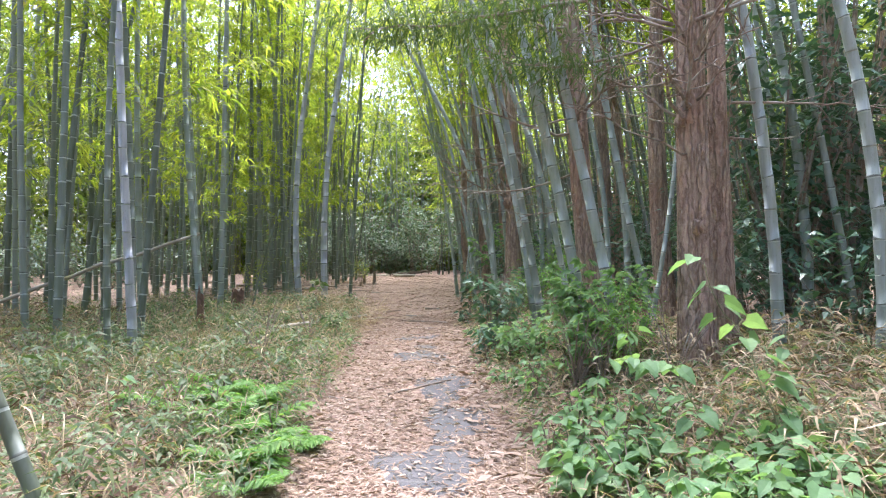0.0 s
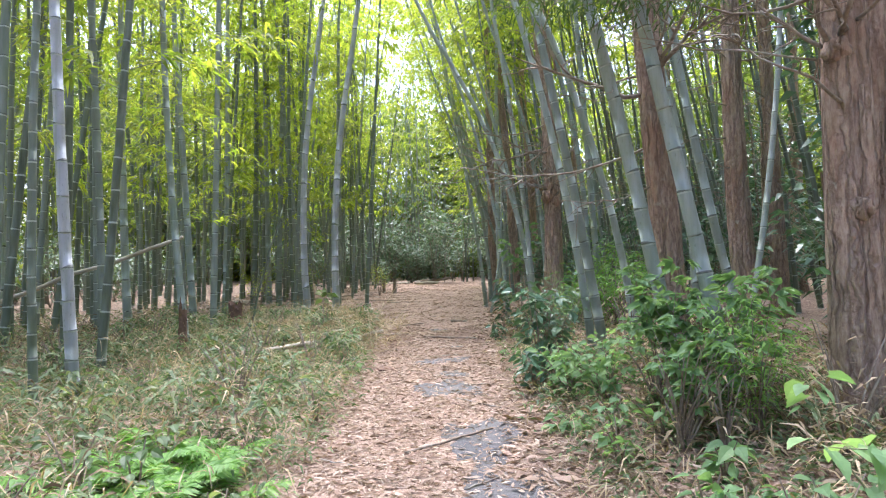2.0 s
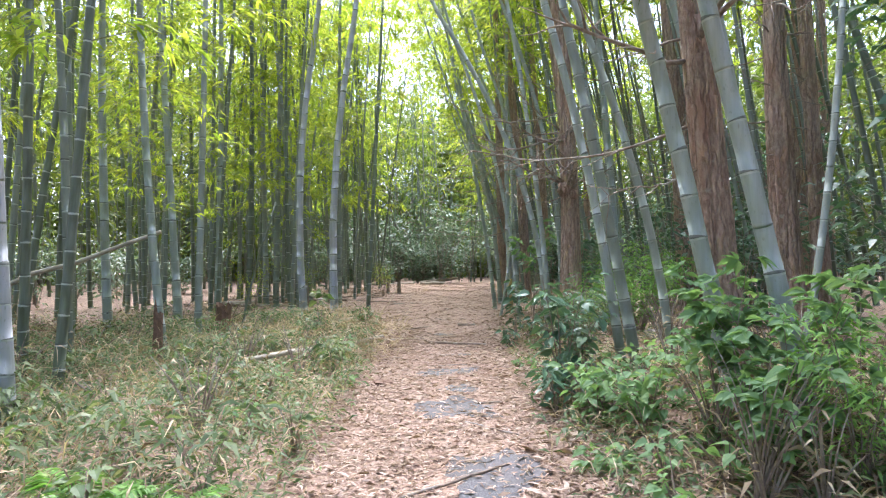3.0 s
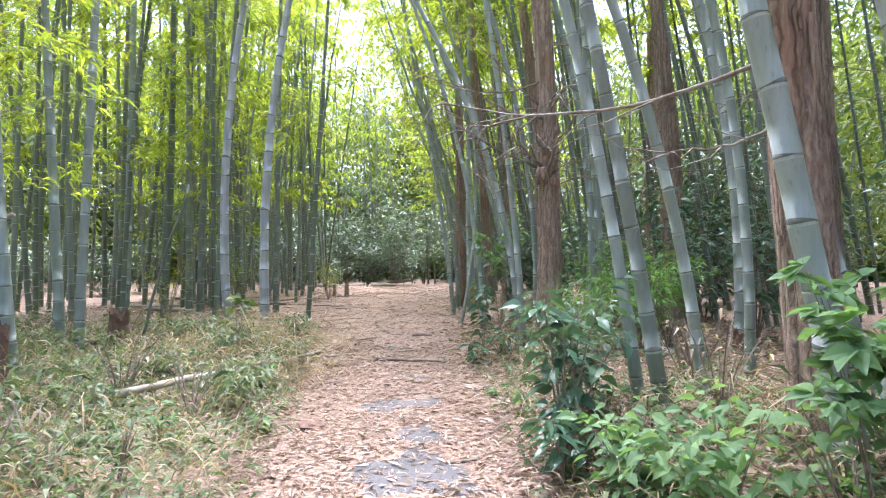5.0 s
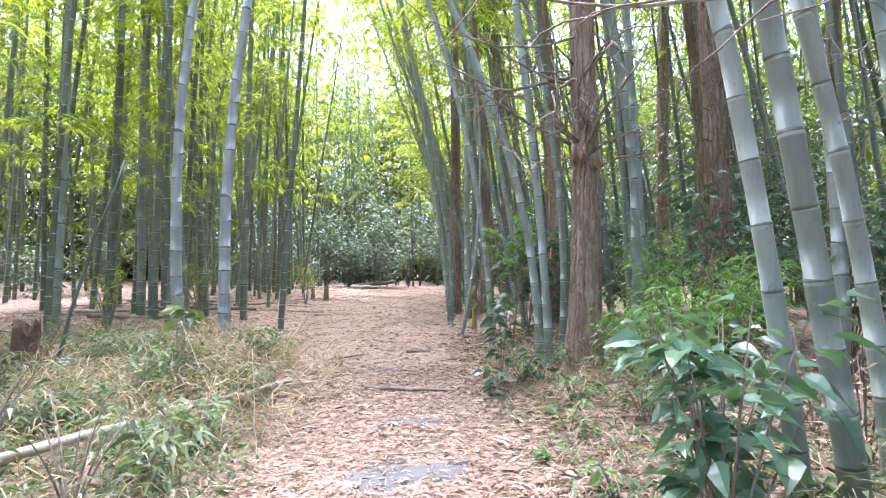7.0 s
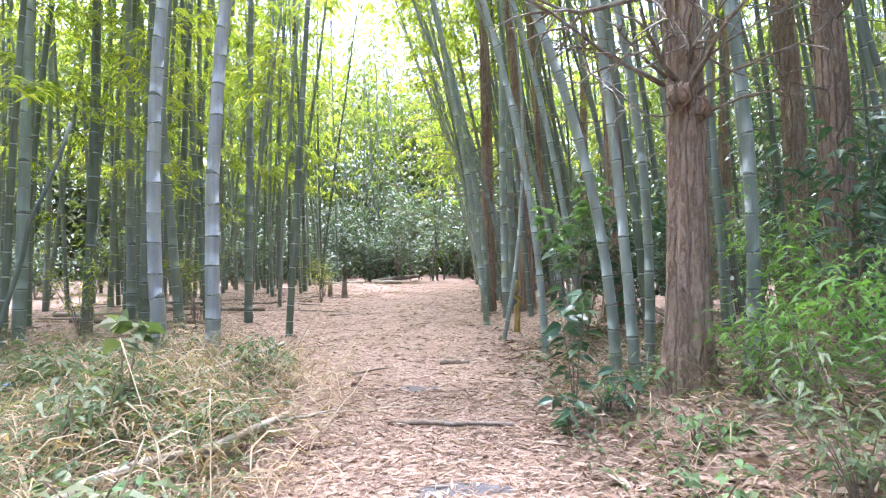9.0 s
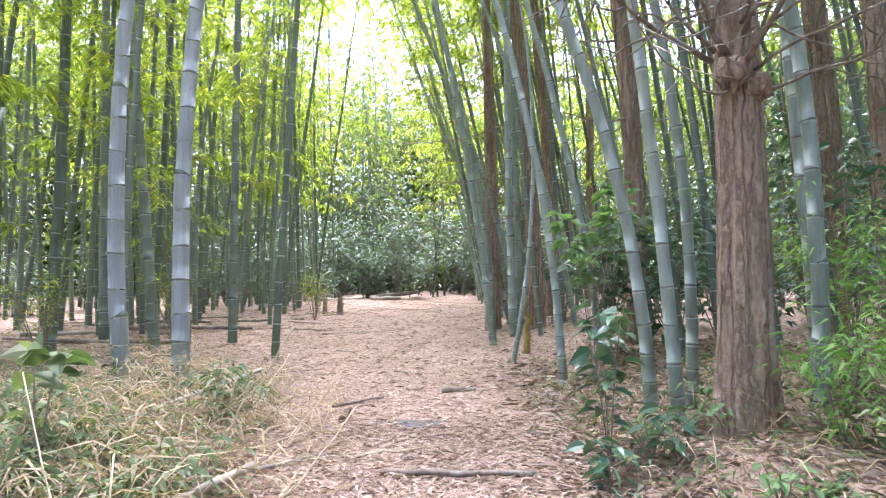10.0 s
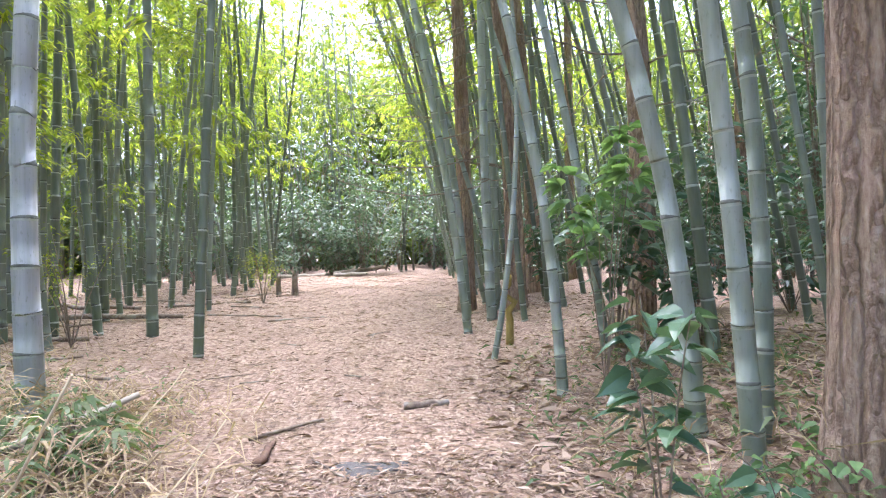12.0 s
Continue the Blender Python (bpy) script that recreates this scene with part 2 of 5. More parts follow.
def blades(p, d, length, width, rng, droop=0.25):
    """Slender leaves, four points each, folded on the midrib."""
    s = sides_of(d, rng)
    length, width = length[:, None], width[:, None]
    mid = p + d * length * 0.42 + np.array([0, 0, 1.0]) * length * 0.05
    tip = p + d * length - np.array([0, 0, 1.0]) * length * droop
    v = np.stack([p, mid - s * width, tip, mid + s * width], 1).reshape(-1, 3)
    i = np.arange(len(p))[:, None] * 4
    f = np.concatenate([i + np.array([0, 1, 3]), i + np.array([1, 2, 3])])
    return v, f


def broad_leaves(p, d, length, width, rng, droop=0.3, heart=False):
    """Broad leaves with a midrib and an arched blade."""
    s = sides_of(d, rng)
    nrm = np.cross(s, d)
    L, W = length[:, None], width[:, None]
    z = np.array([0, 0, 1.0])
    at = lambda a, w, h: p + d * L * a + s * W * w + nrm * L * h - z * L * droop * a * a
    back = -0.08 if heart else 0.14
    v = np.stack([at(0, 0, 0), at(back, -0.62 if heart else -0.55, 0.06), at(back, 0.62 if heart else 0.55, 0.06), at(0.38, -1, 0.09), at(0.4, 0, 0.0), at(0.38, 1, 0.09),
                  at(0.72, -0.62, 0.06), at(0.74, 0, 0.0), at(0.72, 0.62, 0.06), at(1.05, 0, -0.02)], 1).reshape(-1, 3)
    i = np.arange(len(p))[:, None] * 10
    tri = [(0, 4, 1), (1, 4, 3), (0, 2, 4), (2, 5, 4), (3, 4, 6), (4, 7, 6), (4, 5, 7), (5, 8, 7), (6, 7, 9), (7, 8, 9)]
    f = np.concatenate([i + np.array(t) for t in tri])
    return v, f


def fan_leaves(p, d, length, rng, lobes=5):
    """Leaves of five pointed leaflets spread from the end of one stalk."""
    s = sides_of(d, rng)
    v, f, n = [], [], 0
    for k in range(lobes):
        a = (k - (lobes - 1) / 2) * 0.62
        e = unit(d * math.cos(a) + s * math.sin(a))
        ln = length * (1 - 0.13 * abs(k - (lobes - 1) / 2))
        vv, ff = broad_leaves(p, e, ln, ln * 0.31, rng, 0.2)
        v.append(vv)
        f.append(ff + n)
        n += len(vv)
    return np.concatenate(v), np.concatenate(f)


def tube(points, radii, sides=6):
    """A round tube along points."""
    points = np.asarray(points, float)
    radii = np.asarray(radii, float)
    tang = unit(np.gradient(points, axis=0))
    ref = np.array([0.0, 1.0, 0.03]) if abs(tang[0][1]) < 0.8 else np.array([1.0, 0.02, 0.0])
    a = unit(np.cross(tang, ref))
    b = np.cross(tang, a)
    ang = np.linspace(0, 2 * np.pi, sides, endpoint=False)
    ring = a[:, None] * np.cos(ang)[None, :, None] + b[:, None] * np.sin(ang)[None, :, None]
    v = (points[:, None] + ring * radii[:, None, None]).reshape(-1, 3)
    f = []
    for k in range(len(points) - 1):
        for j in range(sides):
            q = (j + 1) % sides
            f.append((k * sides + j, k * sides + q, (k + 1) * sides + q, (k + 1) * sides + j))
    n = len(v)
    v = np.concatenate([v, points[:1], points[-1:]])
    for j in range(sides):
        q = (j + 1) % sides
        f.append((n, q, j, n))
        f.append((n + 1, n - sides + j, n - sides + q, n + 1))
    return v, np.array([x if x[0] != x[3] else (x[0], x[1], x[2], x[2]) for x in f])


class Pile:
    """Gathers vertices and faces of one mesh; quads are split."""
    def __init__(self):
        self.v, self.f, self.m, self.n = [], [], [], 0

    def add(self, vf, mat=0):
        v, f = vf
        f = np.asarray(f)
        if f.shape[1] == 4:
            f = np.concatenate([f[:, :3], f[f[:, 2] != f[:, 3]][:, [0, 2, 3]]])
        self.v.append(v)
        self.f.append(f + self.n)
        self.m.append(np.full(len(f), mat))
        self.n += len(v)
        return self

    def mesh(self, name, mats, smooth=False):
        return mesh_from(name, np.concatenate(self.v), np.concatenate(self.f), mats, np.concatenate(self.m), smooth)


# ---- the lie of the land ----
def ease(a, b, x):
    u = np.clip((np.asarray(x, float) - a) / (b - a), 0, 1)
    return u * u * (3 - 2 * u)


def path_left(y):
    return np.interp(y, [-6, 0, 5, 10, 15, 24, 33], [-0.9, -0.95, -1.0, -1.3, -1.9, -2.9, -4.0])


def path_right(y):
    return np.interp(y, [-6, 0, 4, 10, 15, 24, 33], [0.7, 0.7, 0.6, 0.25, 0.35, 0.5, 1.2])


def height(x, y):
    x, y = np.asarray(x, float), np.asarray(y, float)
    z = np.interp(y, [-400, -12, 0, 8, 25, 34, 60, 400], [-0.25, -0.2, -0.1, 0.12, 0.58, 0.74, 0.85, 0.9])
    near = 1 - ease(17, 26, y)
    z = z + 0.30 * ease(0.1, 1.6, x - path_right(y)) * (0.35 + 0.65 * near) + 0.12 * ease(0.0, 1.2, path_left(y) - x) * near
    far = ease(30, 60, np.hypot(x, y - 8))
    return z + (1 - far) * (0.05 * np.sin(x * 0.9 + 1.3) * np.cos(y * 0.7) + 0.025 * np.sin(x * 2.7 + y * 1.9) + 0.012 * np.sin(x * 6.1 - y * 5.3))


def build_ground():
    near = np.arange(-14, 14.01, 0.2)
    xs = np.concatenate([[-600, -250, -120, -70, -45, -30, -22, -18], near, [18, 22, 30, 45, 70, 120, 250, 600]])
    ys = np.concatenate([[-600, -250, -120, -60, -30, -18], np.arange(-12, 36.01, 0.2), [40, 46, 55, 70, 100, 160, 300, 700]])
    gx, gy = np.meshgrid(xs, ys)
    v = np.stack([gx, gy, height(gx, gy)], -1).reshape(-1, 3)
    w, h = len(xs), len(ys)
    i = (np.arange(h - 1)[:, None] * w + np.arange(w - 1)[None, :]).ravel()[:, None]
    f = i + np.array([0, 1, w + 1, w])
    ob = new("ground", mesh_from("ground", v, f, [M_GROUND], smooth=True))
    tagged(ob, "forest floor covered in pale fallen bamboo leaves", "ground", kind="structure")


build_ground()


# ---- bamboo ----
def culm_curve(lean, bend, rise, tall, step):
    """Heights and the two sideways offsets of a culm: leaning, bending to 6 m, straight on, arching over at the top."""
    z = np.arange(0, tall, step)
    zz = np.minimum(z, 6.0)
    dx = lean * zz + bend * zz ** 2 + (z - zz) * (lean + 12 * bend) * 0.75
    dx = dx + np.sign(lean + 6 * bend) * 0.02 * np.maximum(z - 0.6 * tall, 0) ** 2
    return np.stack([dx, rise * z, z], 1)


def culm_mesh(lean, bend, rise, r, tall, rng, sides=10, fine=True, step0=0.3):
    """Hollow-looking culm: internodes with a dark groove, a swollen node and a pale ring below it."""
    pts, rad, mat = [], [], []
    z, k = -0.12, 0
    curve = culm_curve(lean, bend, rise, tall, 0.1)
    at = lambda h: np.array([np.interp(h, curve[:, 2], curve[:, 0]) + min(h, 0) * lean, np.interp(h, curve[:, 2], curve[:, 1]), h])
    while z < tall - 0.4:
        step = step0 * (0.45 + 0.55 * min(1, k / 5)) * rng.uniform(0.92, 1.08)
        rr = r * (1.06 - 0.1 * min(z, 1)) * max(0.12, 1 - 0.8 * (max(z, 0) / tall) ** 1.3)
        wob = rng.normal(0, r * 0.03, 2)
        if fine:
            rows = ((0.0, 1.0, 0), (step * 0.5, 0.985, 0), (step - 0.028, 1.0, 1), (step - 0.012, 1.015, 2), (step - 0.005, 1.06, 0))
        else:
            rows = ((0.0, 1.0, 0), (step - 0.03, 1.0, 1), (step - 0.012, 1.04, 2))
        for dz, f, m in rows:
            p = at(z + dz)
            p[:2] += wob
            pts.append(p)
            rad.append(rr * f)
            mat.append(m)
        z += step
        k += 1
    v, f = tube(pts, rad, sides)
    idx = np.zeros(len(f), int)
    idx[:(len(pts) - 1) * sides] = np.repeat(np.array(mat[:-1]), sides)
    return v, f, idx


def culm_object(parent, vfi, skin=M_CULM):
    v, f, idx = vfi
    tri = f[:, 2] == f[:, 3]
    f3 = np.concatenate([f[:, :3], f[~tri][:, [0, 2, 3]]])
    i3 = np.concatenate([idx, idx[~tri]])
    return under(parent, "culm", mesh_from("culm", v, f3, [skin, M_RING, M_GROOVE], i3, True))


def sprays(curve, low, high, count, rng, reach=1.3, leaves=16, size=(0.09, 0.17), wide=(0.013, 0.022)):
    """Side branches in an arch, with fans of leaves at their twigs. Returns the branch tubes and the leaf arrays."""
    wood, p, d = Pile(), [], []
    for _ in range(count):
        h = low + (high - low) * rng.random() ** 0.8
        root = np.array([np.interp(h, curve[:, 2], curve[:, 0]), np.interp(h, curve[:, 2], curve[:, 1]), h])
        a = rng.uniform(0, 2 * np.pi)
        out = np.array([np.cos(a), np.sin(a), 0])
        ln = reach * rng.uniform(0.45, 1.0)
        tip = root + out * ln + np.array([0, 0, ln * rng.uniform(-0.05, 0.3)])
        mid = (root + tip) / 2 + np.array([0, 0, 0.14 * ln])
        wood.add(tube([root, mid, tip], [0.008, 0.005, 0.002], 3))
        for s in range(leaves):
            u = rng.uniform(0.35, 1.05)
            c = root + (tip - root) * u + np.array([0, 0, 0.14 * ln * 4 * u * (1 - u)]) + rng.normal(0, 1, 3) * np.array([0.15, 0.15, 0.045]) * ln
            b = a + rng.normal(0, 0.9)
            for _ in range(3):
                p.append(c + rng.normal(0, 0.02, 3))
                d.append((np.cos(b + rng.normal(0, 0.5)), np.sin(b + rng.normal(0, 0.5)), rng.uniform(-0.6, 0.15)))
    p, d = np.array(p), unit(np.array(d))
    n = len(p)
    return wood, blades(p, d, rng.uniform(*size, n), rng.uniform(*wide, n), rng)


def foliage_objects(parent, wood, vf, label=""):
    under(parent, "branchwork", wood.mesh("branchwork", [M_TWIG]), kind="stuff")
    under(parent, "foliage", Pile().add(vf).mesh("foliage", [M_BAMBOO_LEAF]), label, "stuff")


HERO_SPOTS = []


def bamboo(x, y, lean, bend, r, tall=12.5, label="grey-green living bamboo culm rooted in the leaf litter", crown=(6.0, 12.0), low=0, group="bamboo culms beside the path", sprigs=0):
    """One bamboo, built for its spot."""
    rng = np.random.default_rng(int(abs(x * 1000) + y * 77))
    root = new("bamboo")
    z = float(height(x, y))
    root.location = (x, y, z)
    tagged(root, label, "bamboo", group)
    rise = rng.uniform(-0.015, 0.015)
    r = min(r, 0.09) * (0.84 if x > 0 else 0.94)
    culm_object(root, culm_mesh(lean, bend, rise, r, tall, rng, 10, True, 0.34 if r > 0.05 else 0.26), M_CULM if "dark" in label or "olive" in label else M_CULM_LILAC if "lilac" in label or "pale grey" in label else M_CULM_WAXY)
    curve = culm_curve(lean, bend, rise, tall, 0.1)
    wood, vf = sprays(curve, crown[0], crown[1], sprigs or (14 if x > 0 else 20), rng, 1.5 if sprigs else 1.3, 13, (0.14, 0.24))
    foliage_objects(root, wood, vf)
    if low:
        wood, vf = sprays(curve, 1.6, 5.4, low, rng, 1.3, 14, (0.11, 0.19), (0.012, 0.02))
        foliage_objects(root, wood, vf, "low hanging spray of yellow-green leaves")
    HERO_SPOTS.append((x, y))
    return root


bamboo(-1.78, 2.75, -0.42, 0.0, 0.036, label="leaning dark green bamboo culm close to the path", crown=(6.5, 12.0))
ARCH = "tall bamboo culm arching across the path"
for bx, by, bl in ((1.3, 23.5, -0.20), (1.6, 27.2, -0.26), (1.5, 30.2, -0.22), (1.9, 33.0, -0.24), (1.7, 25.4, -0.30), (2.2, 29.0, -0.34), (1.2, 21.4, -0.24), (2.4, 31.6, -0.30)):
    bamboo(bx, by, bl, -0.003, 0.06, 14.0, ARCH, (3.8, 13.5), sprigs=46)
for bx, by, bl in ((1.5, 15.9, -0.10), (1.9, 18.6, -0.16), (1.3, 20.3, -0.20), (1.7, 22.6, -0.20), (1.5, 24.6, -0.22), (2.0, 28.2, -0.24)):
    bamboo(bx, by, bl, -0.021, 0.055, 14.0, ARCH, (6.0, 13.5), sprigs=44)
LEFT = "smooth grey-green bamboo culm rising from undergrowth"
RIGHT = "thick blue-grey bamboo culm leaning over the bank"
BACK = "slim dark green bamboo culm on the litter floor"
bamboo(-3.86, 7.30, -0.071, 0.0038, 0.061, label="pale grey bamboo culm with white joints in undergrowth")
bamboo(-3.96, 6.90, -0.041, 0.0104, 0.041, label="thin olive-green bamboo culm standing in undergrowth")
bamboo(-10.05, 14.0, -0.021, 0.0064, 0.085, label=LEFT, low=14)
bamboo(-6.72, 13.0, -0.052, 0.0042, 0.085, label=LEFT, low=14)
bamboo(-4.33, 10.5, -0.125, 0.0091, 0.062, label="grey bamboo culm with a fallen pole lodged against it", low=18)
bamboo(-6.05, 16.0, 0.022, -0.003, 0.088, label=LEFT, low=14)
bamboo(-3.68, 14.9, -0.095, 0.0220, 0.09, label="pale lilac-grey bamboo culm at the path edge")
bamboo(-2.96, 14.6, -0.055, 0.0195, 0.09, label="pale lilac-grey bamboo culm at the path edge")
bamboo(1.54, 8.85, -0.160, -0.0060, 0.072, label="thick blue-grey bamboo culm with dark ringed joints")
bamboo(1.45, 9.10, -0.110, -0.0200, 0.062, label=RIGHT)
bamboo(1.84, 7.28, -0.177, -0.0079, 0.085, label=RIGHT)
bamboo(2.09, 6.75, -0.200, -0.0024, 0.080, label=RIGHT)
bamboo(3.34, 9.10, -0.264, 0.0131, 0.070, label=RIGHT)
bamboo(3.05, 8.66, 0.213, -0.0179, 0.045, label="slim pale bamboo culm leaning away from the path")
bamboo(3.64, 6.30, -0.016, -0.0212, 0.079, label=RIGHT)
bamboo(5.15, 8.20, 0.023, -0.0257, 0.090, label=RIGHT)
bamboo(4.53, 6.00, 0.060, -0.0400, 0.080, label=RIGHT)
bamboo(5.88, 9.50, -0.126, -0.0024, 0.072, label=RIGHT)
bamboo(2.02, 9.20, -0.100, -0.0380, 0.061, label=RIGHT)
bamboo(3.69, 11.70, 0.060, -0.0380, 0.090, label="very thick grey bamboo culm with a sheathed foot")
bamboo(2.85, 10.00, 0.040, -0.0360, 0.061, label=RIGHT)
bamboo(0.84, 15.10, -0.031, -0.0302, 0.055, label="white-grey bamboo culm with black joints leaning over the path")
bamboo(0.52, 16.50, 0.206, -0.0356, 0.040, 6.5, label="thin crooked grey dead culm rooted in litter", crown=(5.0, 6.2))
bamboo(0.46, 18.20, -0.100, -0.0101, 0.066, label=RIGHT)
bamboo(1.27, 13.78, -0.030, -0.0500, 0.070, label="thick blue-green bamboo culm arching over the path")
bamboo(1.24, 13.17, -0.060, -0.0100, 0.062, label="upright green bamboo culm with pale ringed joints")
bamboo(1.45, 13.43, 0.060, -0.0380, 0.056, label="upright green bamboo culm with pale ringed joints")
bamboo(-3.81, 18.67, 0.001, 0.0006, 0.080, label=BACK)
bamboo(-5.30, 20.50, -0.027, 0.0016, 0.070, label=BACK, low=14)
bamboo(-6.35, 21.00, -0.034, -0.002, 0.066, label=BACK)
bamboo(-5.52, 21.50, -0.055, 0.0184, 0.055, label=BACK)
bamboo(-5.03, 25.00, -0.050, 0.0063, 0.060, label=BACK)
bamboo(2.57, 13.50, -0.057, -0.0009, 0.080, label=RIGHT)
bamboo(2.18, 13.00, 0.080, -0.0360, 0.069, label=RIGHT)
bamboo(-5.73, 17.00, 0.042, -0.0046, 0.085, label=BACK, low=14)
bamboo(-5.36, 18.00, 0.014, 0.0015, 0.088, label=BACK, low=16)
bamboo(-5.80, 18.50, -0.019, 0.0, 0.088, label=BACK)
bamboo(-4.54, 17.50, -0.100, 0.0001, 0.085, label=BACK, low=14)
bamboo(-5.40, 13.00, -0.067, 0.0008, 0.076, label=LEFT, low=14)
bamboo(0.92, 19.00, -0.037, 0.0049, 0.090, label=RIGHT)
bamboo(0.68, 20.00, -0.026, -0.0236, 0.076, label=RIGHT)
bamboo(1.14, 20.00, 0.026, -0.0079, 0.090, label=RIGHT)

# cedar trunks: x, y, lean, bend, radius
CEDARS = [(1.52, 12.75, 0.03, -0.010, 0.185), (2.61, 5.97, -0.025, 0.0024, 0.175), (3.08, 6.35, -0.025, 0.0018, 0.125), (2.02, 7.75, -0.09, 0.004, 0.16),
          (4.09, 10.6, -0.08, 0.009, 0.178), (4.10, 14.5, -0.009, -0.0056, 0.196), (0.80, 21.0, -0.002, -0.0016, 0.158), (1.33, 19.3, 0.019, -0.0114, 0.154),
          (2.29, 22.0, 0.007, -0.0088, 0.161), (2.13, 16.5, 0.06, -0.018, 0.15), (5.15, 17.0, 0.08, -0.020, 0.196), (6.3, 9.6, 0.02, 0.0, 0.17), (5.6, 12.6, -0.03, 0, 0.15)]
CEDARS += [(8.6, 12.5, 0, 0, 0.2), (7.4, 16.5, 0.01, 0, 0.18), (9.8, 19.5, 0, 0, 0.22), (6.4, 21.5, 0.02, 0, 0.18), (11.5, 15.0, 0, 0, 0.2), (8.2, 25.5, 0, 0, 0.2), (4.6, 27.0, 0.01, 0, 0.17), (10.5, 9.5, 0, 0, 0.2)]
HERO_SPOTS += [(c[0], c[1]) for c in CEDARS]


def bamboo_grove():
    """The rest of the grove: a few grown shapes, set again and again at their own turn, lean and size."""
    rng = np.random.default_rng(5)
    shapes = []
    for k in range(8):
        lean, bend, tall = rng.uniform(-0.02, 0.06), rng.uniform(0, 0.006), rng.uniform(11, 14)
        root = new("bamboo")
        tagged(root, "slim dark green bamboo culm deeper in the grove", "bamboo", "grove of bamboo culms")
        culm_object(root, culm_mesh(lean, bend, 0, rng.uniform(0.042, 0.07), tall, rng, 6, False, 0.34))
        wood, vf = sprays(culm_curve(lean, bend, 0, tall, 0.1), (2.3 if k < 5 else 5.4) + 1.6 * rng.random(), tall - 0.6, 23, rng, 1.6, 12, (0.19, 0.32), (0.018, 0.031))
        foliage_objects(root, wood, vf)
        shapes.append(root)
    spots = list(HERO_SPOTS)
    used = [False] * len(shapes)

    def plant(x, y, gap, toward=0.0):
        if any((x - a) ** 2 + (y - b) ** 2 < gap * gap for a, b in spots):
            return 0
        spots.append((x, y))
        k = int(rng.integers(5, 8) if toward and y < 26 else rng.integers(0, 6))
        turn = rng.uniform(0, 360) if toward == 0 else toward + rng.normal(0, 35)
        tip = rng.uniform(-11, -2) if toward else rng.normal(0, 2.2)
        m = pose(x, y, float(height(x, y)), rng.normal(0, 2.2), tip, 0) @ pose(0, 0, 0, 0, 0, turn)
        if used[k]:
            ob = copy_thing(shapes[k], m @ Matrix.Scale(1, 4))
        else:
            ob, used[k] = shapes[k], True
        ob.matrix_basis = m
        s = rng.uniform(0.82, 1.15)
        ob.scale = (s, s, rng.uniform(0.92, 1.15) + 0.012 * max(0.0, y - 18))
        return 1

    def fill(count, xs, ys, gap, edge, toward=0.0):
        made = tries = 0
        while made < count and tries < count * 40:
            tries += 1
            x, y = rng.uniform(*xs), rng.uniform(*ys)
            if edge(x, y):
                made += plant(x, y, gap, toward)

    fill(72, (-11.5, -3.6), (8, 30), 0.5, lambda x, y: x < path_left(y) - 2.2 and (x > -9 or y > 11))
    fill(26, (-7.5, -2.6), (17, 33), 0.45, lambda x, y: x < path_left(y) - 0.6)
    fill(8, (-13, -6), (2, 30), 0.9, lambda x, y: x < -6.5 - 0.15 * max(0, 8 - y))
    fill(54, (0.9, 7), (13.5, 34), 0.5, lambda x, y: x > path_right(y) + 0.5, 180)
    # unseen culms left of the start, added to shade the near verge
    fill(5, (-9, -3), (-3, 4), 1.2, lambda x, y: x < -0.8 * max(y, 0) - 2.8)
    fill(36, (4.6, 11), (5, 22), 0.55, lambda x, y: x > 4.6, 180)
    fill(14, (-8, 6), (34.5, 38), 0.6, lambda x, y: True)
    fill(14, (-9, -4.5), (25, 34), 0.7, lambda x, y: x < path_left(y) - 0.8, 0.001)
    fill(14, (1.2, 4), (22, 34), 0.6, lambda x, y: x > path_right(y) + 0.3, 180)
    return spots, rng


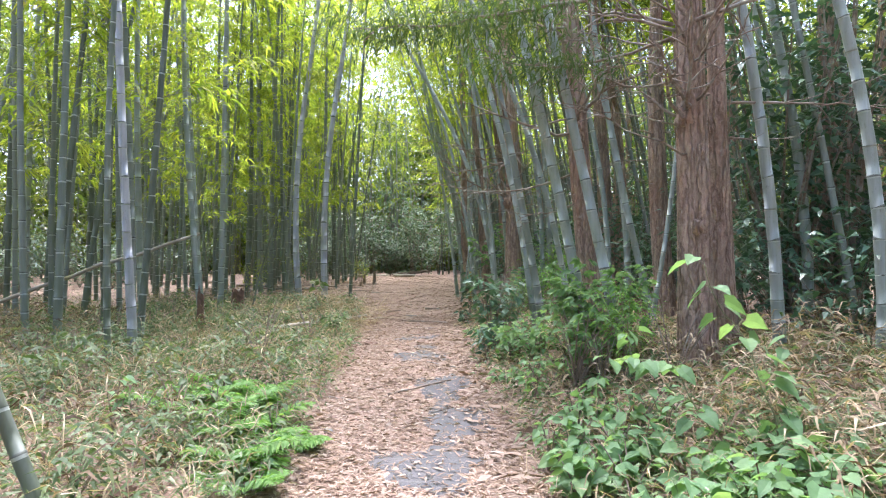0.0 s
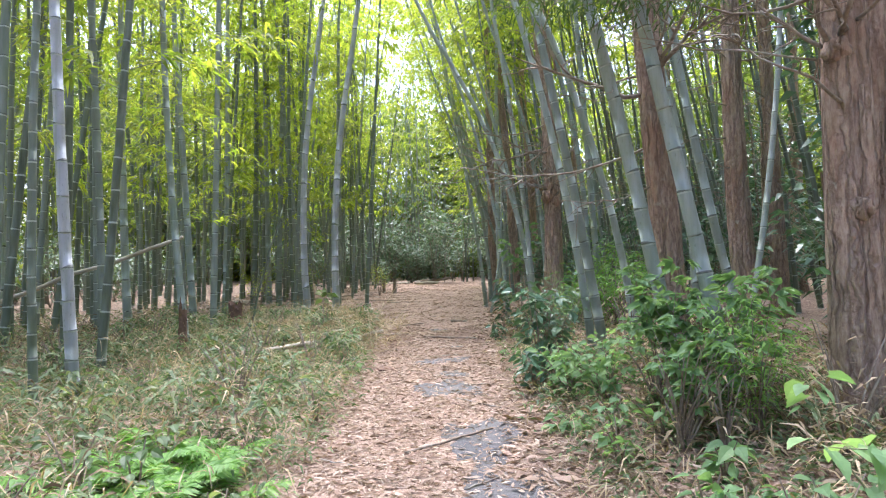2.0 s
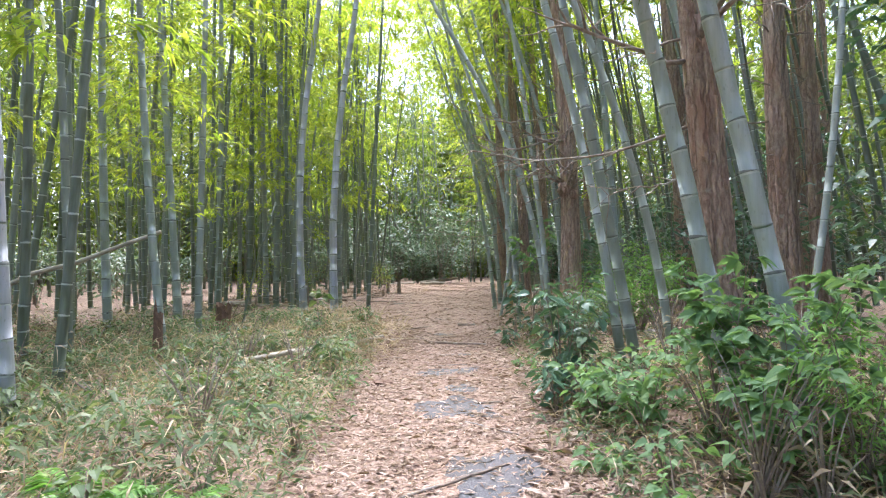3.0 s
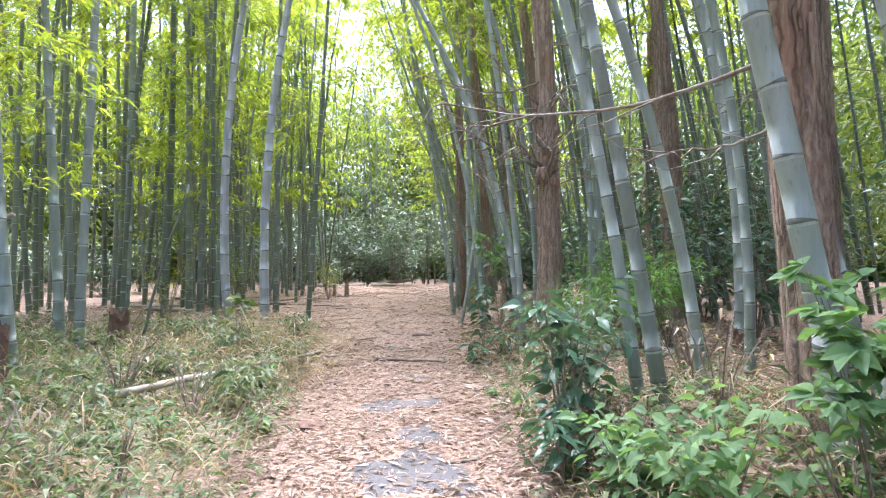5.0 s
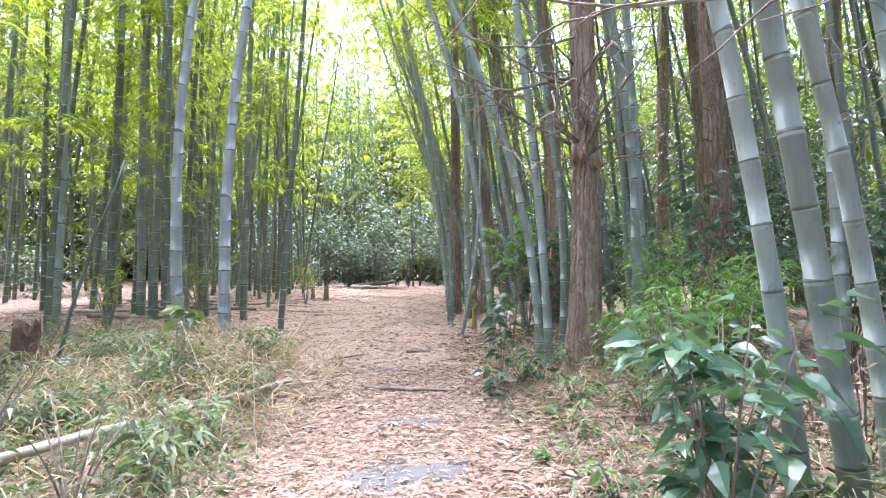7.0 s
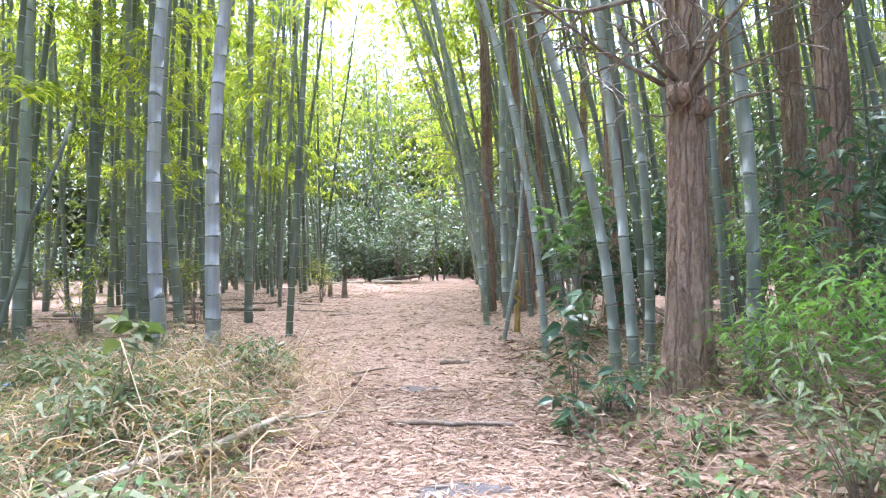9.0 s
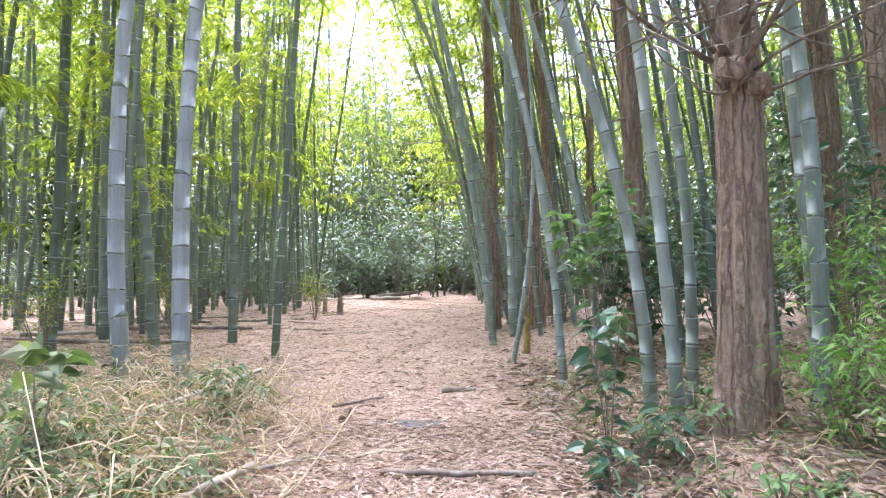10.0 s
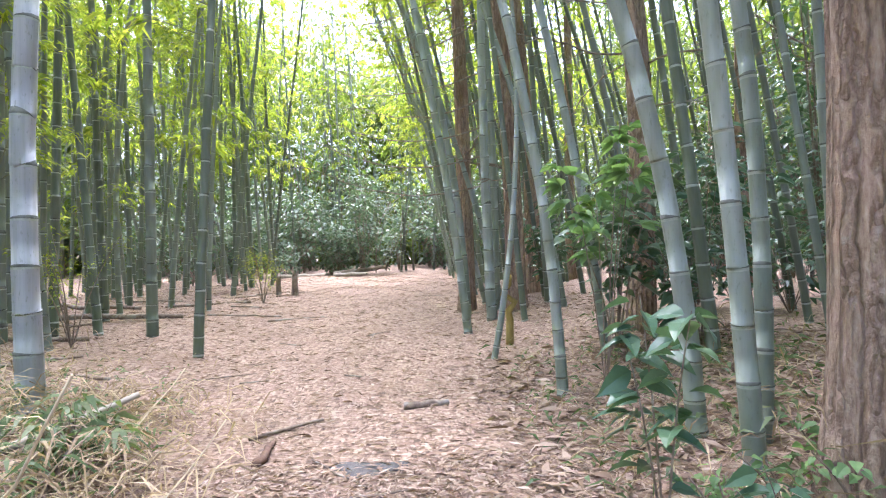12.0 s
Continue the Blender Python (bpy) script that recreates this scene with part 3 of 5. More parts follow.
def bamboo_thicket(spots, rng):
    """The grove past those that can be told apart: culms and crowns joined."""
    wood, p, d = Pile(), [], []
    made = tries = 0
    while made < 640 and tries < 20000:
        tries += 1
        x, y = rng.uniform(-38, 34), rng.uniform(-16, 58)
        inside = -12.5 < x < 8.0 and -5 < y < 37
        if (x < -9 and y < 27 and rng.random() < 0.2) or inside or math.hypot(x * 1.15, y - 12) > 46 or any((x - a) ** 2 + (y - b) ** 2 < 0.9 for a, b in spots):
            continue
        made += 1
        spots.append((x, y))
        tall, lx, ly = rng.uniform(12, 16.5), rng.normal(0, 0.6), rng.normal(0, 0.6)
        z0 = float(height(x, y))
        u = np.linspace(0, 1, 6)
        line = np.stack([x + lx * u ** 2 * 1.5, y + ly * u ** 2 * 1.5, z0 - 0.1 + tall * u], 1)
        wood.add(tube(line, np.linspace(rng.uniform(0.05, 0.085), 0.015, 6), 5))
        n = 400 if y > 20 else 300
        h = 0.08 + 0.92 * rng.random(n) ** 0.8
        at = np.stack([np.interp(h, u, line[:, k]) for k in range(3)], 1)
        a = np.round(rng.uniform(0, 40, n)) * 2.39
        reach = rng.uniform(0.2, 1.6, n)
        p.append(at + np.stack([np.cos(a) * reach, np.sin(a) * reach, 0.2 * reach], 1) + rng.normal(0, 0.16, (n, 3)))
        d.append(unit(np.stack([np.cos(a), np.sin(a), rng.uniform(-0.7, 0.2, n)], 1) + rng.normal(0, 0.5, (n, 3))))
    p, d = np.concatenate(p), np.concatenate(d)
    n = len(p)
    root = new("bamboo_thicket")
    tagged(root, "dense bamboo thicket with yellow-green crowns behind the grove", "bamboo thicket", kind="stuff")
    under(root, "culms", wood.mesh("culms", [M_CULM], True), kind="stuff")
    under(root, "crowns", Pile().add(blades(p, d, rng.uniform(0.32, 0.55, n), rng.uniform(0.05, 0.085, n), rng)).mesh("crowns", [M_DIMMED_FAR_LEAF]), kind="stuff")


bamboo_thicket(*bamboo_grove())


# ---- cedars ----
def dead_branch(root, direction, length, rng, thick=0.014, twigs=4):
    """A bare crooked branch with side twigs, as one pile of tubes."""
    pile = Pile()
    p, d = np.array(root, float), unit(np.array(direction, float))
    pts = [p]
    for _ in range(8):
        d = unit(d + rng.normal(0, 0.16, 3) + np.array([0, 0, 0.03]))
        p = p + d * length / 8
        pts.append(p)
    pile.add(tube(pts, np.linspace(thick, thick * 0.25, 9), 5))
    for _ in range(twigs):
        k = int(rng.integers(2, 8))
        q, e = pts[k], unit((pts[k] - pts[k - 1]) / length * 8 + rng.normal(0, 0.6, 3))
        t = [q]
        for _ in range(4):
            e = unit(e + rng.normal(0, 0.2, 3))
            q = q + e * length * 0.09
            t.append(q)
        pile.add(tube(t, np.linspace(thick * 0.5, thick * 0.12, 5), 4))
    return pile


def cedar(x, y, lean, bend, r, tall=12.0):
    rng = np.random.default_rng(int(x * 991 + y * 13))
    root = new("cedar_tree")
    root.location = (x, y, float(height(x, y)))
    tagged(root, "reddish-brown cedar trunk with stringy peeling bark", "tree", "cedars among the bamboo")
    z = np.concatenate([[-0.15, 0, 0.12, 0.3, 0.6], np.arange(0.9, tall, 0.35)])
    zz = np.minimum(z, 6)
    dx = lean * zz + bend * zz ** 2 + (z - zz) * (lean + 12 * bend) * 0.5
    sides = 52
    ang = np.linspace(0, 2 * np.pi, sides, endpoint=False)
    flare = 1 + 0.32 * np.exp(-np.maximum(z, 0) / 0.28)
    ph = rng.uniform(0, 6, 5)
    lobes = 1 + 0.075 * np.sin(3 * ang[None] + ph[0] + z[:, None] * 0.5) + 0.06 * np.sin(2 * ang[None] + ph[2] - z[:, None] * 0.9) + 0.035 * np.sin(7 * ang[None] + ph[1] - z[:, None] * 0.3) + 0.03 * np.sin(13 * ang[None] + ph[2] + 0.5 * np.sin(z[:, None] * 2)) + 0.028 * np.sin(19 * ang[None] + ph[3] + np.sin(z[:, None] * 1.3)) + 0.016 * np.sign(np.sin(26 * ang[None] + ph[4] + 0.6 * z[:, None])) + rng.normal(0, 0.012, (len(z), sides))
    rr = 0.94 * r * flare * np.maximum(0.2, 1 - 0.055 * np.maximum(z, 0))
    v = np.stack([dx[:, None] + rr[:, None] * lobes * np.cos(ang), rr[:, None] * lobes * np.sin(ang), np.repeat(z[:, None], sides, 1)], -1).reshape(-1, 3)
    i = np.arange(len(z) - 1)[:, None] * sides
    j = np.arange(sides)[None]
    q = (j + 1) % sides
    f = np.stack([i + j, i + q, i + q + sides, i + j + sides], -1).reshape(-1, 4)
    under(root, "trunk", mesh_from("trunk", v, f, [M_BARK], smooth=True))
    # strips of bark that have come loose
    far = x > 5.5 or y > 18
    for _ in range(8 if far else 24):
        a, h, ln = rng.uniform(0, 6.28), rng.uniform(0.3, 5), rng.uniform(0.2, 0.8)
        hs = np.linspace(h, h + ln, 5)
        off = np.interp(hs, z, dx)
        rad = np.interp(hs, z, rr) * 1.04 + np.array([0.0, 0.004, 0.006, 0.012, 0.03]) * rng.uniform(0.3, 1.2)
        w = rng.uniform(0.008, 0.028) / r
        rows = [np.stack([off + (rad + t) * np.cos(a + e * w), (rad + t) * np.sin(a + e * w), hs], 1) for e, t in ((-1, 0), (1, 0), (0, 0.006))]
        vv = np.stack(rows, 1).reshape(-1, 3)
        ff = [(3 * k + i, 3 * k + (i + 1) % 3, 3 * k + 3 + (i + 1) % 3, 3 * k + 3 + i) for k in range(4) for i in range(3)]
        under(root, "bark_strip", mesh_from("bark_strip", vv, ff, [M_BARK]))
    for k in range(8 if far else 14):
        h = rng.uniform(1.8, 6.2)
        a = rng.uniform(0, 6.28) if k % 3 else rng.normal(3.5, 0.6)
        base = (np.interp(h, z, dx) + 0.8 * r * np.cos(a), 0.8 * r * np.sin(a), h)
        b = dead_branch(base, (np.cos(a), np.sin(a), rng.uniform(-0.25, 0.3)), rng.uniform(0.5, 2.2), rng, rng.uniform(0.008, 0.016), 5)
        under(root, "dead_branch", b.mesh("dead_branch", [M_DEADWOOD], True), "bare grey dead branch")
    if y > 9:
        n = 900
        h = rng.uniform(7.5, tall + 1, n)
        a, q = rng.uniform(0, 6.28, n), rng.uniform(0.1, 1.0, n) ** 0.6 * (2.1 - 0.1 * h)
        p = np.stack([np.interp(h, z, dx) + q * np.cos(a), q * np.sin(a), h - 0.25 * q], 1)
        d = unit(np.stack([np.cos(a), np.sin(a), rng.normal(-0.5, 0.3, n)], 1))
        under(root, "crown", Pile().add(blades(p, d, rng.uniform(0.16, 0.34, n), rng.uniform(0.015, 0.03, n), rng)).mesh("crown", [M_CEDAR_LEAF]), "dark green cedar needles", "stuff")
    return root


def long_branch(tree, start, end, sag, r, needles=0, seed=0):
    """A long bare bough from the trunk; with needles, a dark green tuft at its end."""
    rng = np.random.default_rng(seed)
    start, end = np.array(start, float), np.array(end, float)
    u = np.linspace(0, 1, 14)[:, None]
    line = start + (end - start) * u - np.array([0, 0, sag]) * 4 * u * (1 - u) + rng.normal(0, 0.025, (14, 3)) * u
    line = line - np.array(tree.location)
    pile = Pile().add(tube(line, np.linspace(r, r * 0.3, 14), 7))
    for k in range(4, 13, 2):
        e = unit(line[k] - line[k - 1] + rng.normal(0, 0.06, 3))
        t = [line[k]]
        for _ in range(5):
            e = unit(e + rng.normal(0, 0.25, 3))
            t.append(t[-1] + e * 0.11)
        pile.add(tube(t, np.linspace(r * 0.4, r * 0.12, 6), 4))
    under(tree, "dead_branch", pile.mesh("dead_branch", [M_DEADWOOD], True), "long bare crooked branch")
    if needles:
        c = line[rng.integers(5, 14, needles)] + rng.normal(0, 0.2, (needles, 3)) * np.array([1.5, 1.2, 0.6])
        d = unit(rng.normal(0, 1, (needles, 3)) + np.array([-0.4, 0, -0.5]))
        under(tree, "needle_tuft", Pile().add(blades(c, d, rng.uniform(0.08, 0.18, needles), rng.uniform(0.007, 0.012, needles), rng)).mesh("needle_tuft", [M_CEDAR_LEAF]), "dark green cedar needles", "stuff")


def burl(tree, at, r, seed):
    """A knotted swelling where a bough has broken off."""
    bm = bmesh.new()
    bmesh.ops.create_icosphere(bm, subdivisions=3, radius=r)
    for v in bm.verts:
        v.co *= 1 + 0.4 * noise.noise(v.co * (1.8 / r) + Vector((seed * 5.3, 0, 0))) + 0.2 * noise.noise(v.co * (5 / r))
        v.co.z *= 1.25
    me = bpy.data.meshes.new("burl")
    bm.to_mesh(me)
    bm.free()
    me.materials.append(M_BARK)
    me.polygons.foreach_set("use_smooth", np.full(len(me.polygons), True))
    under(tree, "burl", me, "dark knotted swelling in the bark").location = at


def broken_boughs(tree, h, x0, r, count, seed):
    """A whorl of crooked dead boughs round a trunk at one height."""
    rng = np.random.default_rng(seed)
    for k in range(count):
        a = rng.uniform(2.4, 5.2)
        base = (x0 + 0.9 * r * np.cos(a), 0.9 * r * np.sin(a), h + rng.normal(0, 0.12))
        b = dead_branch(base, (np.cos(a), np.sin(a), rng.uniform(-0.1, 0.7)), rng.uniform(0.5, 1.7), rng, rng.uniform(0.014, 0.028), 6)
        under(tree, "dead_branch", b.mesh("dead_branch", [M_DEADWOOD], True), "crooked grey dead bough")


trees = [cedar(*spec) for spec in CEDARS]
burl(trees[0], (-0.10, -0.14, 2.35), 0.10, 1)
burl(trees[0], (0.06, -0.16, 2.25), 0.085, 2)
burl(trees[1], (-0.15, -0.08, 2.6), 0.08, 3)
burl(trees[1], (-0.06, -0.15, 1.5), 0.06, 4)
broken_boughs(trees[0], 2.45, 0.0, 0.17, 7, 21)
broken_boughs(trees[0], 3.3, -0.02, 0.16, 6, 22)
broken_boughs(trees[1], 2.7, -0.06, 0.15, 6, 23)
broken_boughs(trees[1], 3.5, -0.08, 0.15, 7, 24)
broken_boughs(trees[3], 3.0, -0.2, 0.14, 6, 25)
broken_boughs(trees[3], 4.0, -0.28, 0.14, 6, 26)
long_branch(trees[3], (1.85, 7.8, 2.75), (-0.15, 8.9, 2.75), 0.22, 0.017, 0, 1)
long_branch(trees[3], (1.85, 7.7, 2.35), (1.0, 7.9, 2.15), 0.08, 0.012, 0, 2)
long_branch(trees[2], (3.1, 6.3, 3.25), (4.9, 6.0, 3.05), -0.05, 0.017, 0, 3)
long_branch(trees[1], (2.5, 6.0, 4.5), (-1.0, 6.4, 4.1), 0.1, 0.03, 2600, 4)
long_branch(trees[1], (2.5, 6.0, 3.9), (0.5, 7.0, 4.0), 0.2, 0.02, 1200, 5)
long_branch(trees[0], (1.45, 12.7, 4.2), (-0.6, 12.2, 4.3), 0.3, 0.016, 0, 6)
long_branch(trees[0], (1.45, 12.7, 3.4), (0.4, 11.9, 3.0), 0.15, 0.013, 0, 7)
for k in range(9):
    long_branch(trees[7 if k % 2 else 6], (1.0, 19.5 + k * 0.2, 2.6 + 0.5 * k), (-1.9 + 0.2 * (k % 4), 19.3 + 0.4 * k, 2.9 + 0.42 * k), 0.3, 0.014, 0, 10 + k)


# ---- undergrowth ----
def meadow(name, count, xs, ys, keep, tall, rng, mat, label, category, wide=0.008, spread=0.7, lay=0.6, long=(0.07, 0.17)):
    """Countless standing blades in one mesh, each rooted in the ground."""
    x, y = rng.uniform(*xs, count), rng.uniform(*ys, count)
    ok = keep(x, y)
    x, y = x[ok], y[ok]
    n = len(x)
    a = rng.uniform(0, 2 * np.pi, n)
    top = rng.uniform(*tall, n) * (0.7 + 0.3 * np.sin(x * 1.7 + 2) * np.sin(y * 1.3 + 1) + 0.25 * np.sin(x * 4.1) * np.sin(y * 3.7))
    lift = np.maximum(top, 0.03) * rng.uniform(0, 1, n) ** 0.8
    p = np.stack([x, y, height(x, y) - 0.01 + lift], 1)
    d = unit(np.stack([np.cos(a) * spread, np.sin(a) * spread, rng.uniform(-0.3, 1, n) * lay], 1))
    ob = new(name, Pile().add(blades(p, d, rng.uniform(*long, n), rng.uniform(0.6, 1.3, n) * wide, rng, 0.3)).mesh(name, [mat]))
    tagged(ob, label, category, kind="stuff")


def litter(name, count, xs, ys, rng, keep=None, size=(0.035, 0.11), wide=(0.003, 0.009)):
    x, y = rng.uniform(*xs, count), rng.uniform(*ys, count)
    if keep is not None:
        ok = keep(x, y)
        x, y = x[ok], y[ok]
    n = len(x)
    a = rng.uniform(0, 2 * np.pi, n)
    p = np.stack([x, y, height(x, y) + rng.uniform(0.002, 0.022, n)], 1)
    d = unit(np.stack([np.cos(a), np.sin(a), rng.normal(0.02, 0.1, n)], 1))
    ob = new(name, Pile().add(blades(p, d, rng.uniform(*size, n), rng.uniform(*wide, n), rng, 0.0)).mesh(name, [M_LITTER]))
    tagged(ob, "dry pale tan bamboo leaves scattered over the ground", "leaf litter", kind="stuff")


# worn patches of old asphalt that show through the litter: middle x, y and half sizes
PATCHES = [(0.02, 3.2, 0.34, 0.55), (-0.1, 4.35, 0.42, 0.5), (0.12, 5.55, 0.36, 0.62), (0.0, 6.7, 0.34, 0.5), (-0.28, 8.3, 0.40, 0.42), (-0.5, 10.15, 0.42, 0.26), (-0.3, 9.2, 0.22, 0.3), (-0.45, 11.3, 0.3, 0.12), (-0.68, 13.95, 0.26, 0.09)]


def bare(x, y):
    """How bare the ground is of litter, 0 to 1."""
    b = np.zeros_like(x)
    for cx, cy, rx, ry in PATCHES:
        b = np.maximum(b, 1 - ease(0.6, 1.25, np.hypot((x - cx) / rx, (y - cy) / ry) + 0.18 * np.sin(9 * x + 5 * y) + 0.12 * np.sin(17 * y - 11 * x)))
    return b


def asphalt_patch(cx, cy, rx, ry):
    r, a = np.meshgrid(np.linspace(0, 1, 6), np.linspace(0, 2 * np.pi, 40, endpoint=False), indexing="ij")
    edge = 1 + 0.2 * np.sin(3 * a + cx * 9) + 0.16 * np.sin(5 * a + cy * 3) + 0.10 * np.sin(11 * a + cy) + 0.07 * np.sin(17 * a)
    x, y = cx + r * edge * rx * np.cos(a), cy + r * edge * ry * np.sin(a)
    z = height(x, y) + np.where(r < 0.9, 0.006 + 0.0015 * (cy * 3 % 4), -0.006)
    v = np.stack([x, y, z], -1).reshape(-1, 3)
    f = [(i * 40 + j, i * 40 + (j + 1) % 40, (i + 1) * 40 + (j + 1) % 40, (i + 1) * 40 + j) for i in range(5) for j in range(40)]
    tagged(new("asphalt_patch", mesh_from("asphalt_patch", v, f, [M_ASPHALT], smooth=True)), "worn grey asphalt showing through fallen leaves", "asphalt", kind="structure")


for patch in PATCHES:
    asphalt_patch(*patch)
rng = np.random.default_rng(11)
litter("leaf_litter", 95000, (-2.2, 1.4), (0.0, 14), rng, lambda x, y: (x > path_left(y) - 0.4) & (x < path_right(y) + 0.7) & (rng.random(len(x)) > 0.8 * bare(x, y)))
litter("leaf_litter", 45000, (-9, 3.2), (12, 27), rng, None, (0.05, 0.15))
litter("leaf_litter", 14000, (-6, 2.5), (26, 34), rng, None, (0.08, 0.2))
litter("leaf_litter", 38000, (0.3, 5.0), (3, 16), rng, None, (0.07, 0.20))
litter("sheath_litter", 5000, (0.2, 4.6), (4, 16.5), rng, None, (0.08, 0.24), (0.012, 0.028))
litter("sheath_litter", 1500, (-1.2, 0.6), (2, 16.5), rng, None, (0.05, 0.14), (0.008, 0.016))
side = lambda x, y: rng.random(len(x)) < ease(0.0, 0.45, path_left(y) - x) * (1 - 0.9 * ease(11.5, 16.0, y)) * (1 - 0.6 * ease(3.0, 7.0, path_left(y) - x))
meadow("dwarf_bamboo", 122000, (-11, -0.8), (-1.5, 16), side, (0.12, 0.5), rng, M_GRASS, "knee-high dwarf bamboo and weeds beside the path", "undergrowth", 0.0105, 0.7, 0.6, (0.06, 0.17))
meadow("dry_grass", 48000, (-11, -0.8), (-1.5, 17), side, (0.1, 0.5), rng, M_STRAW, "dry straw-coloured stalks among the weeds", "dry grass", 0.005, 0.6, 1.2, (0.12, 0.4))
bank = lambda x, y: rng.random(len(x)) < ease(-0.1, 0.5, x - path_right(y)) * (1 - 0.8 * ease(1.6, 3.2, x - path_right(y))) * (1 - 0.62 * ease(8.5, 10.5, y)) * (1 - 0.85 * ease(14, 17, y))
meadow("bank_weeds", 40000, (0.0, 5), (-1.5, 17), bank, (0.08, 0.36), rng, M_GRASS, "low green weeds on the path bank", "undergrowth", 0.013)
meadow("bank_dry_grass", 30000, (0.2, 5), (-1.5, 17), bank, (0.08, 0.4), rng, M_STRAW, "dry straw-coloured stalks on the bank", "dry grass", 0.005, 0.7, 1.0, (0.1, 0.35))

brush = lambda x, y: rng.random(len(x)) < np.maximum(ease(3.2, 5.0, path_left(y) - x) * (1 - ease(12.5, 14.5, y)), 0.8 * ease(0.3, 0.9, path_left(y) - x) * (1 - ease(5.0, 7.5, y)))
meadow("dead_brush", 34000, (-12, -1.2), (1.2, 14.5), brush, (0.15, 0.62), rng, M_DEADLEAF, "brown dead leaves and stalks tangled below the bamboo", "dead brush", 0.009, 0.8, 0.7, (0.08, 0.24))
tangle = lambda x, y: rng.random(len(x)) < (0.35 * ease(-0.5, -0.2, path_left(y) - x) + 0.65 * ease(0.0, 0.4, path_left(y) - x)) * (1 - ease(1.3, 2.3, path_left(y) - x))
meadow("straw_tangle", 5200, (-4.2, -1.2), (10.8, 15.2), tangle, (0.1, 0.5), rng, M_STRAW, "tangle of bleached straw-coloured stalks at the path edge", "dry grass", 0.006, 0.9, 0.9, (0.2, 0.5))
tall_side = lambda x, y: rng.random(len(x)) < ease(1.0, 1.7, x - path_right(y)) * (1 - ease(7.0, 9.5, y))
meadow("tall_dry_grass", 9000, (1.6, 5.5), (2.2, 9.5), tall_side, (0.2, 0.75), rng, M_STRAW, "tall tan dry grass and dead bamboo leaves below the cedars", "dry grass", 0.008, 0.8, 0.9, (0.12, 0.34))
meadow("bank_dead_brush", 7000, (1.6, 5.5), (2.2, 9.5), tall_side, (0.15, 0.7), rng, M_DEADLEAF, "brown dead leaves and stalks below the cedars", "dead brush", 0.009, 0.8, 0.8, (0.1, 0.28))
meadow("tall_green_grass", 9000, (1.6, 5.5), (2.2, 9.5), tall_side, (0.15, 0.6), rng, M_GRASS, "green grass leaves below the cedars", "undergrowth", 0.011, 0.7, 0.7, (0.1, 0.26))


def shrub(name, x, y, wide, tall, count, size, mat, label, broad=True, heart=False, lift=0.15, seed=1, stems=6, category="shrub", ratio=0.34, thick=0.009, fans=False, slim=0.1):
    """A shrub: thin stems from one foot, leaves set along them and at their ends."""
    rng = np.random.default_rng(seed)
    root = new(name)
    root.location = (x, y, float(height(x, y)))
    tagged(root, label, category)
    p, d = [], []
    per = max(1, count // stems)
    for _ in range(stems):
        a = rng.uniform(0, 6.28)
        reach, top = wide * rng.uniform(0.3, 1), tall * rng.uniform(0.65, 1)
        end = np.array([np.cos(a) * reach, np.sin(a) * reach, top])
        mid = end * np.array([0.35, 0.35, 0.6])
        pts = np.array([(0, 0, -0.03), mid, end])
        u = np.linspace(0, 1, 6)[:, None]
        line = pts[0] * (1 - u) ** 2 + 2 * pts[1] * u * (1 - u) + pts[2] * u ** 2
        under(root, "stem", Pile().add(tube(line, np.linspace(thick, thick * 0.35, 6), 4)).mesh("stem", [M_DEADWOOD]))
        for _ in range(per):
            w = lift + (1 - lift) * rng.random() ** 0.7
            c = pts[0] * (1 - w) ** 2 + 2 * pts[1] * w * (1 - w) + pts[2] * w ** 2
            b = rng.uniform(0, 6.28)
            out = np.array([np.cos(b), np.sin(b), rng.uniform(-0.25, 0.45)])
            p.append(c + out * rng.uniform(0.0, 0.30) * wide)
            d.append(out + np.array([0, 0, -0.15]))
    n = len(p)
    p, d = np.array(p), unit(np.array(d))
    ln = rng.uniform(*size, n)
    vf = fan_leaves(p, d, ln, rng) if fans else broad_leaves(p, d, ln, ln * ratio, rng, 0.3, heart) if broad else blades(p, d, ln, ln * slim, rng, 0.3)
    under(root, "foliage", Pile().add(vf).mesh("foliage", [mat]), kind="stuff")
    return root


shrub("evergreen_shrub", 0.72, 8.5, 0.48, 1.3, 150, (0.11, 0.17), M_GLOSSY, "glossy bluish-green evergreen shrub at the path edge", seed=3, stems=9, ratio=0.33)
shrub("evergreen_shrub", 0.62, 8.1, 0.3, 0.55, 90, (0.08, 0.14), M_GLOSSY, "low glossy evergreen shrub at the path edge", seed=34, stems=6, ratio=0.28)
shrub("fan_leaf_shrub", 1.75, 6.35, 0.8, 1.15, 190, (0.09, 0.14), M_BROAD, "bright green shrub with hand-shaped leaves over the bank", seed=4, stems=14, fans=True, thick=0.006, lift=0.35)
shrub("fan_leaf_shrub", 1.45, 6.05, 0.5, 0.8, 80, (0.08, 0.13), M_BROAD, "bright green shrub with hand-shaped leaves over the bank", seed=35, stems=9, fans=True, thick=0.006, lift=0.3)
shrub("fan_leaf_shrub", 1.5, 6.7, 0.3, 1.6, 34, (0.09, 0.13), M_BROAD, "tall bright green shoot with hand-shaped leaves", seed=5, stems=4, fans=True, thick=0.006, lift=0.4)
shrub("broadleaf_shrub", 1.15, 7.2, 0.5, 0.75, 260, (0.06, 0.11), M_BROAD, "low bright green shrub on the bank", seed=31, stems=10, thick=0.005)
